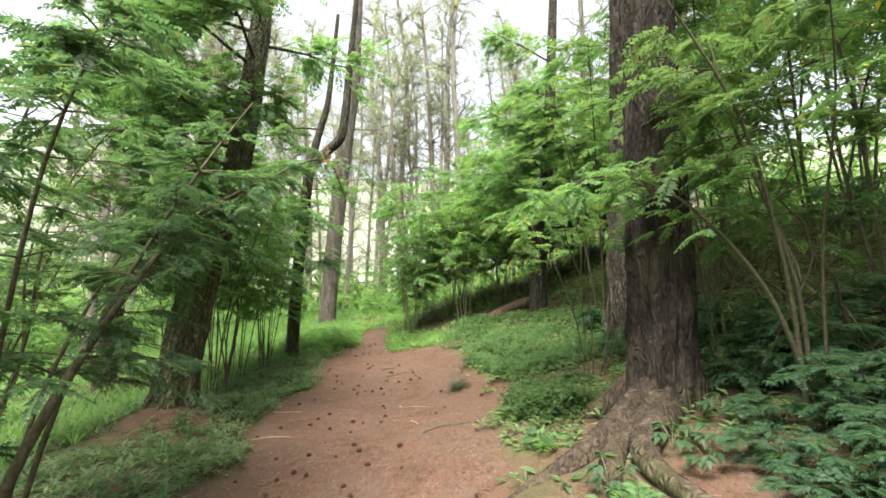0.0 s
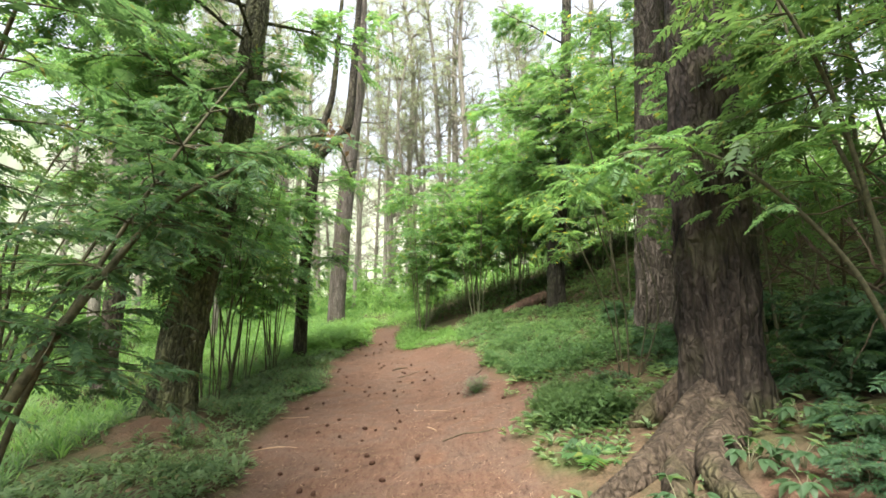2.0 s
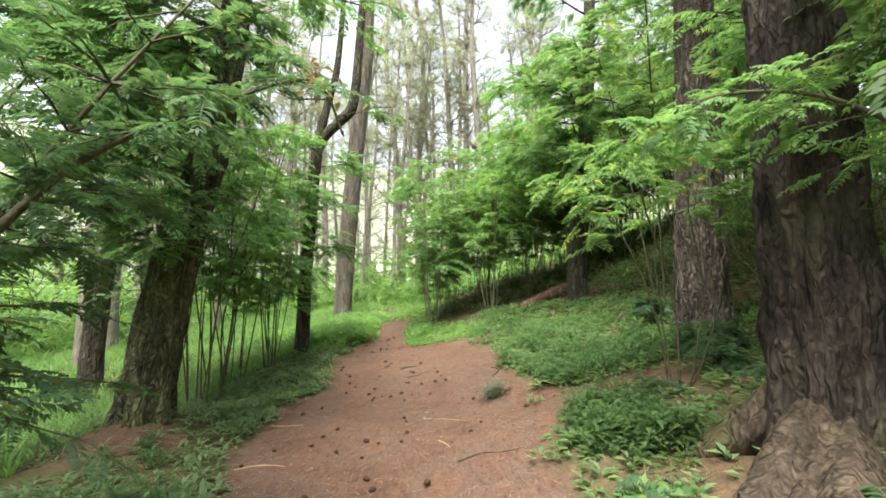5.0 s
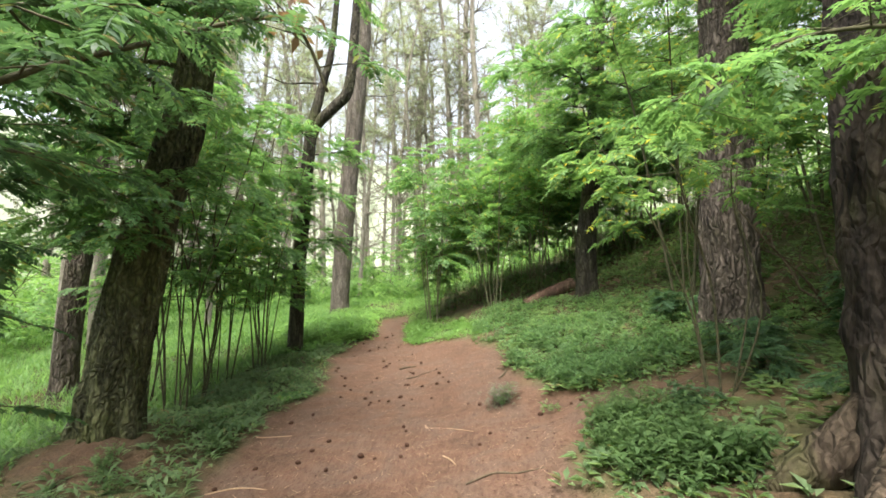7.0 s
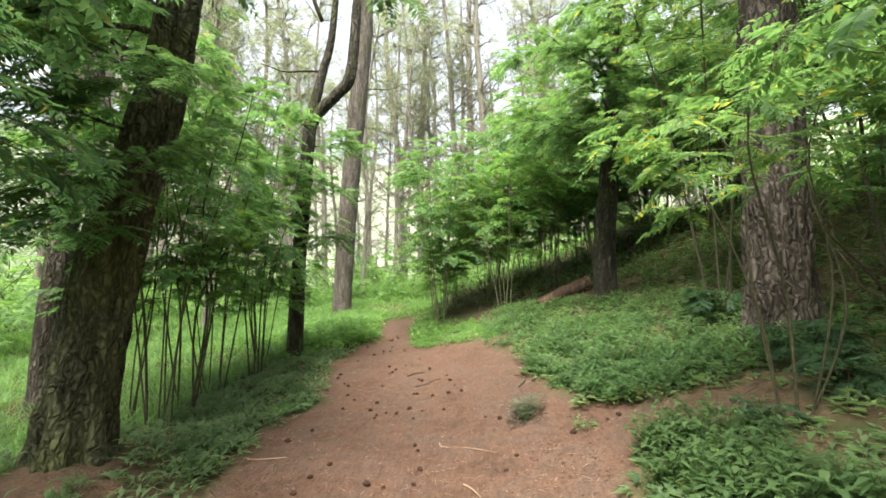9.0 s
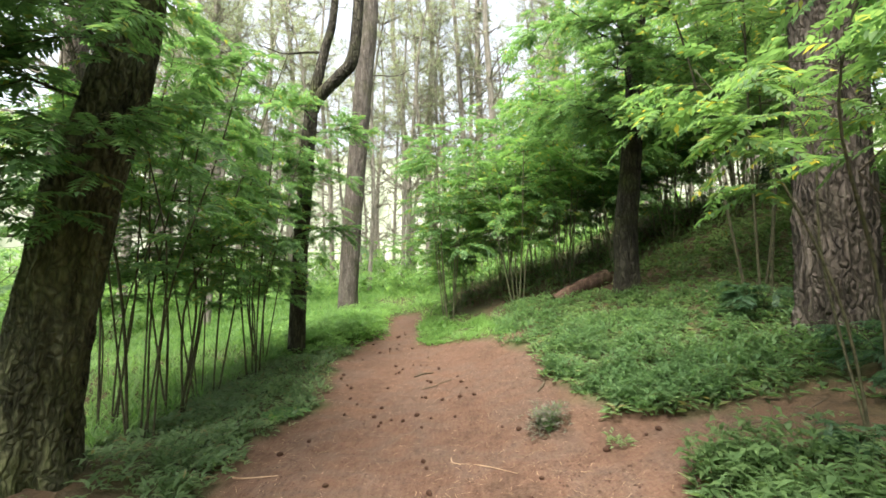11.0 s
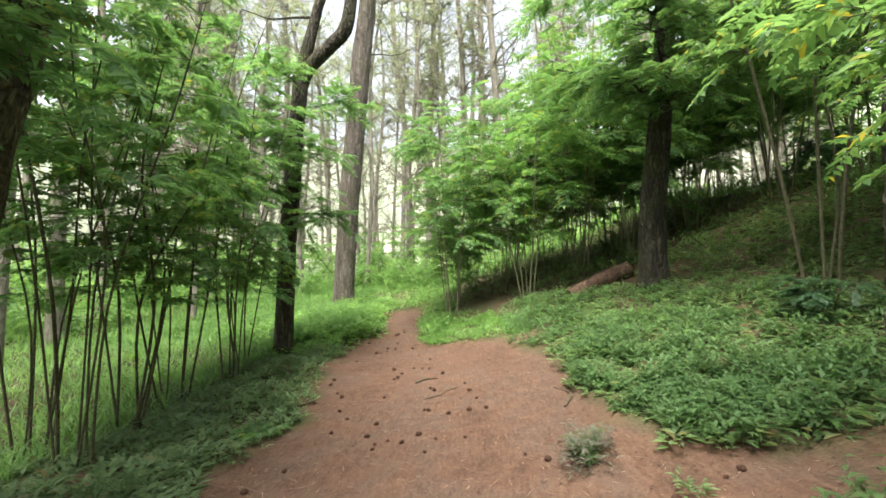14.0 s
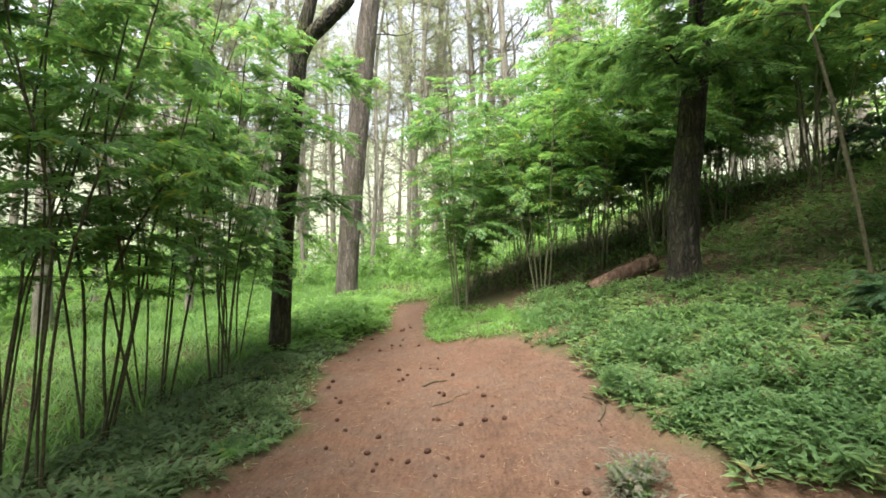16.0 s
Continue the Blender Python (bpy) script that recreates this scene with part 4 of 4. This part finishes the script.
stick([(0.75, 5.0), (1.0, 5.05), (1.25, 5.0)], 0.02, M_TWIG, "dark stick half hidden in the weeds", 7)
stick([(-2.3, 5.5), (-2.1, 5.62), (-1.85, 5.6)], 0.008, M_STRAW, "pale dry twig at the path's edge", 8)
stick([(0.3, 8.6), (0.42, 8.9), (0.3, 9.2)], 0.016, M_TWIG, "grey stick beside the weeds", 9)
stick([(1.6, 6.7), (1.9, 6.65), (2.3, 6.8)], 0.012, M_TWIG, "brown stick under the arching sapling", 10)
stick([(2.9, 10.3), (3.3, 10.5), (3.9, 10.4)], 0.02, M_STRAW, "pale fallen branch on the bank", 11)
stick([(0.4, 14.0), (0.8, 13.7), (1.1, 13.8)], 0.04, M_TWIG, "dead branch lying under the grove", 12)

# needles and crumbs on the soil
rng = np.random.default_rng(21)
x, y = scatter(rng, 9000, -3.3, 2.4, 2.0, 13.5, lambda x, y: np.clip(soil(x, y), 0, 1) * (0.3 + 0.7 * clump(x, y, 1.7)))
g = Geo()
n = len(x)
zz = land(x, y) + np.array([0.035 * fbm(a, b, 0.9) + 0.013 * fbm(a, b, 5.0) for a, b in zip(x, y)]) + 0.004
az = rng.uniform(0, 2 * math.pi, n)
D = np.stack([np.cos(az), np.sin(az), rng.normal(0.03, 0.08, n)], -1)
leaves(g, np.stack([x, y, zz], -1), D, np.tile(Z, (n, 1)), rng.uniform(0.04, 0.13, n), rng.uniform(0.002, 0.0045, n), 0.0, 0.02)
tagged(part("pine_needles", g, M_STRAW), "dry straw-coloured pine needles strewn over the path", "needles", kind="stuff")
x, y = scatter(rng, 11000, -3.3, 2.4, 2.0, 13.5, lambda x, y: np.clip(soil(x, y), 0, 1) * clump(x, y, 1.2))
g = Geo()
n = len(x)
zz = land(x, y) + np.array([0.035 * fbm(a, b, 0.9) + 0.013 * fbm(a, b, 5.0) for a, b in zip(x, y)]) + 0.004
az = rng.uniform(0, 2 * math.pi, n)
D = np.stack([np.cos(az), np.sin(az), rng.normal(0.1, 0.2, n)], -1)
leaves(g, np.stack([x, y, zz], -1), D, np.tile(Z, (n, 1)), rng.uniform(0.012, 0.035, n), rng.uniform(0.008, 0.02, n), 0.3, 0.05)
tagged(part("leaf_litter", g, M_CONE), "dark crumbs of bark and dead leaves on the soil", "litter", kind="stuff")


def fern(seed, count, length, mat=L_SHRUB):
    rng = np.random.default_rng(seed)
    thing = tagged(new("fern"), "small bright green fern beside the roots", "fern", "ferns")
    for k in range(count):
        g = Geo()
        az = 2 * math.pi * k / count + rng.uniform(-0.3, 0.3)
        fronds(g, rng, np.array([[0, 0, 0.02]]), np.array([[math.cos(az), math.sin(az), 0.75]]), np.array([length * rng.uniform(0.8, 1.2)]), 14, 0.27, 0.3, 0.5)
        part("frond", g, mat, thing)
    return thing


f1 = put(fern(1, 6, 0.34), 1.0, 4.05)
again(f1, 1.2, 2.85, 70, 0.7)
again(f1, -2.75, 8.4, 40, 0.9)
again(f1, -2.9, 3.4, 200, 0.9)


def weed_plant(seed, height, leaf):
    """A leafy weed: a few stems from one root with pointed leaves along them."""
    rng = np.random.default_rng(seed)
    thing = tagged(new("weed_plant"), "leafy green weed with narrow pointed leaves", "weed", "weeds beside the path")
    for k in range(6):
        az = 2 * math.pi * (k + rng.uniform(0, 0.6)) / 6
        out = np.array([math.cos(az), math.sin(az), 0]) * height * rng.uniform(0.25, 0.75)
        h = height * rng.uniform(0.7, 1.1)
        line = smooth_line([-Z * 0.02, out * 0.35 + Z * h * 0.5, out + Z * h], 6)
        g = Geo()
        tube(g, line, [0.003, 0.0015], 3, None, False)
        stem = part("stem", g, leaf, thing)
        g = Geo()
        n = 11
        t = np.sort(rng.uniform(0.2, 1.0, n))
        i = np.clip((t * 5).astype(int), 0, 4)
        f = (t * 5 - i)[:, None]
        P = line[i] * (1 - f) + line[i + 1] * f
        a2 = np.arange(n) * 2.4 + rng.uniform(0, 6)
        D = np.stack([np.cos(a2), np.sin(a2), rng.uniform(0.0, 0.7, n)], -1)
        L = rng.uniform(0.055, 0.10, n) * height / 0.26
        leaves(g, P, D, np.tile(Z, (n, 1)), L, L * 0.32, 0.2, 0.3)
        tagged(part("leaf", g, leaf, stem), kind="stuff")
    return thing


rnd = random.Random(15)
plants = [weed_plant(200 + i, h, m) for i, (h, m) in enumerate(((0.24, L_SHADE), (0.28, L_SHADE), (0.32, L_SHADE), (0.22, L_WEED), (0.26, L_WEED), (0.3, L_WEED)))]
spots = []
while len(spots) < 75:
    a, r = rnd.uniform(0, 2 * math.pi), math.sqrt(rnd.uniform(0, 1))
    spots.append((1.2 + 0.4 * r * math.cos(a), 5.4 + 0.9 * r * math.sin(a)))
while len(spots) < 235:
    y = 7.15 + 3.2 * rnd.betavariate(1, 1.6)
    x = float(right_edge(y)) + 0.05 + 1.9 * rnd.betavariate(1, 1.4)
    if soil(x, y) < 0.4:
        spots.append((x, y))
for _ in range(9):
    spots.append((0.27 + rnd.uniform(-0.14, 0.14), 7.6 + rnd.uniform(-0.18, 0.18)))
while len(spots) < 290:
    y = rnd.uniform(3.0, 11.0)
    x = float(left_edge(y)) - 0.15 - 1.0 * rnd.betavariate(1, 1.3)
    spots.append((x, y))
for i, (x, y) in enumerate(spots):
    sc = rnd.uniform(0.6, 1.15) * (0.75 if x < -1 else 0.62 if 235 <= i < 244 else 1.0)
    if i < 6:
        put(plants[i], x, y, rnd.uniform(0, 360), sc)
    else:
        again(plants[i % 3 + (0 if i < 75 or x < -1 else 3)], x, y, rnd.uniform(0, 360), sc)

# leafy bush at the bend of the path
lush = [weed_plant(210 + i, 0.5, L_GRASS) for i in range(2)]
put(lush[0], -3.4, 12.9, 0)
put(lush[1], -3.6, 13.6, 90)
for _ in range(46):
    a, r = rnd.uniform(0, 2 * math.pi), math.sqrt(rnd.uniform(0, 1))
    x, y = -3.75 + 0.95 * r * math.cos(a), 13.6 + 1.5 * r * math.sin(a)
    if soil(x, y) < 0.4:
        again(lush[rnd.randrange(2)], x, y, rnd.uniform(0, 360), rnd.uniform(0.8, 1.25))


def broadleaf_plant(seed, height, leaf):
    """A seedling with a few long-stalked, drooping oval leaves."""
    rng = np.random.default_rng(seed)
    thing = tagged(new("broadleaf_seedling"), "broad-leaved dark green seedling beside the pine roots", "seedling", "seedlings by the roots")
    for k in range(8):
        az = 2.4 * k + rng.uniform(-0.4, 0.4)
        out = np.array([math.cos(az), math.sin(az), 0]) * height * rng.uniform(0.3, 0.8)
        h = height * rng.uniform(0.5, 1.05)
        line = smooth_line([-Z * 0.02, out * 0.3 + Z * h * 0.6, out + Z * h], 7)
        g = Geo()
        tube(g, line, [0.004, 0.002], 4, None, False)
        stem = part("stem", g, M_PALE_STEM, thing)
        d = unit(out)
        L = rng.uniform(0.11, 0.17) * height / 0.3
        for turn in (-0.7, 0.0, 0.7):
            c, s = math.cos(turn), math.sin(turn)
            dd = np.array([d[0] * c - d[1] * s, d[0] * s + d[1] * c, rng.uniform(-0.6, 0.1)])
            side = unit(np.cross(dd, Z))
            g = Geo()
            t = np.linspace(0, 1, 6)
            mid = line[-1] + unit(dd) * (L * t)[:, None] - Z * (0.3 * L * t * t)[:, None]
            w = L * 0.24 * np.sin(math.pi * np.clip(t, 0.02, 0.98) ** 0.75) + 0.001
            v = np.concatenate([mid + side * w[:, None] + Z * (w * 0.3)[:, None], mid, mid - side * w[:, None] + Z * (w * 0.3)[:, None]])
            f = [(i + 6 * j, i + 1 + 6 * j, i + 7 + 6 * j, i + 6 + 6 * j) for j in range(2) for i in range(5)]
            g.add(v, f)
            part("leaf", g, leaf, stem, smooth=True)
    return thing


broad = [put(broadleaf_plant(301, 0.2, L_DEEP), 1.72, 3.44, 20), put(broadleaf_plant(302, 0.2, L_DEEP), 1.11, 3.1, 80)]
for x, y, s in [(1.72, 3.0, 0.8), (2.0, 2.7, 0.7), (1.95, 3.3, 0.9), (2.2, 2.95, 0.8), (2.5, 3.35, 1.0), (1.45, 4.75, 0.8), (2.3, 3.75, 1.0)]:
    again(broad[0], x, y, rnd.uniform(0, 360), s)
again(broad[1], 0.93, 4.2, 200, 0.9)
# dark brush on the shaded bank, the gloom put into its leaf colour
rng = np.random.default_rng(77)
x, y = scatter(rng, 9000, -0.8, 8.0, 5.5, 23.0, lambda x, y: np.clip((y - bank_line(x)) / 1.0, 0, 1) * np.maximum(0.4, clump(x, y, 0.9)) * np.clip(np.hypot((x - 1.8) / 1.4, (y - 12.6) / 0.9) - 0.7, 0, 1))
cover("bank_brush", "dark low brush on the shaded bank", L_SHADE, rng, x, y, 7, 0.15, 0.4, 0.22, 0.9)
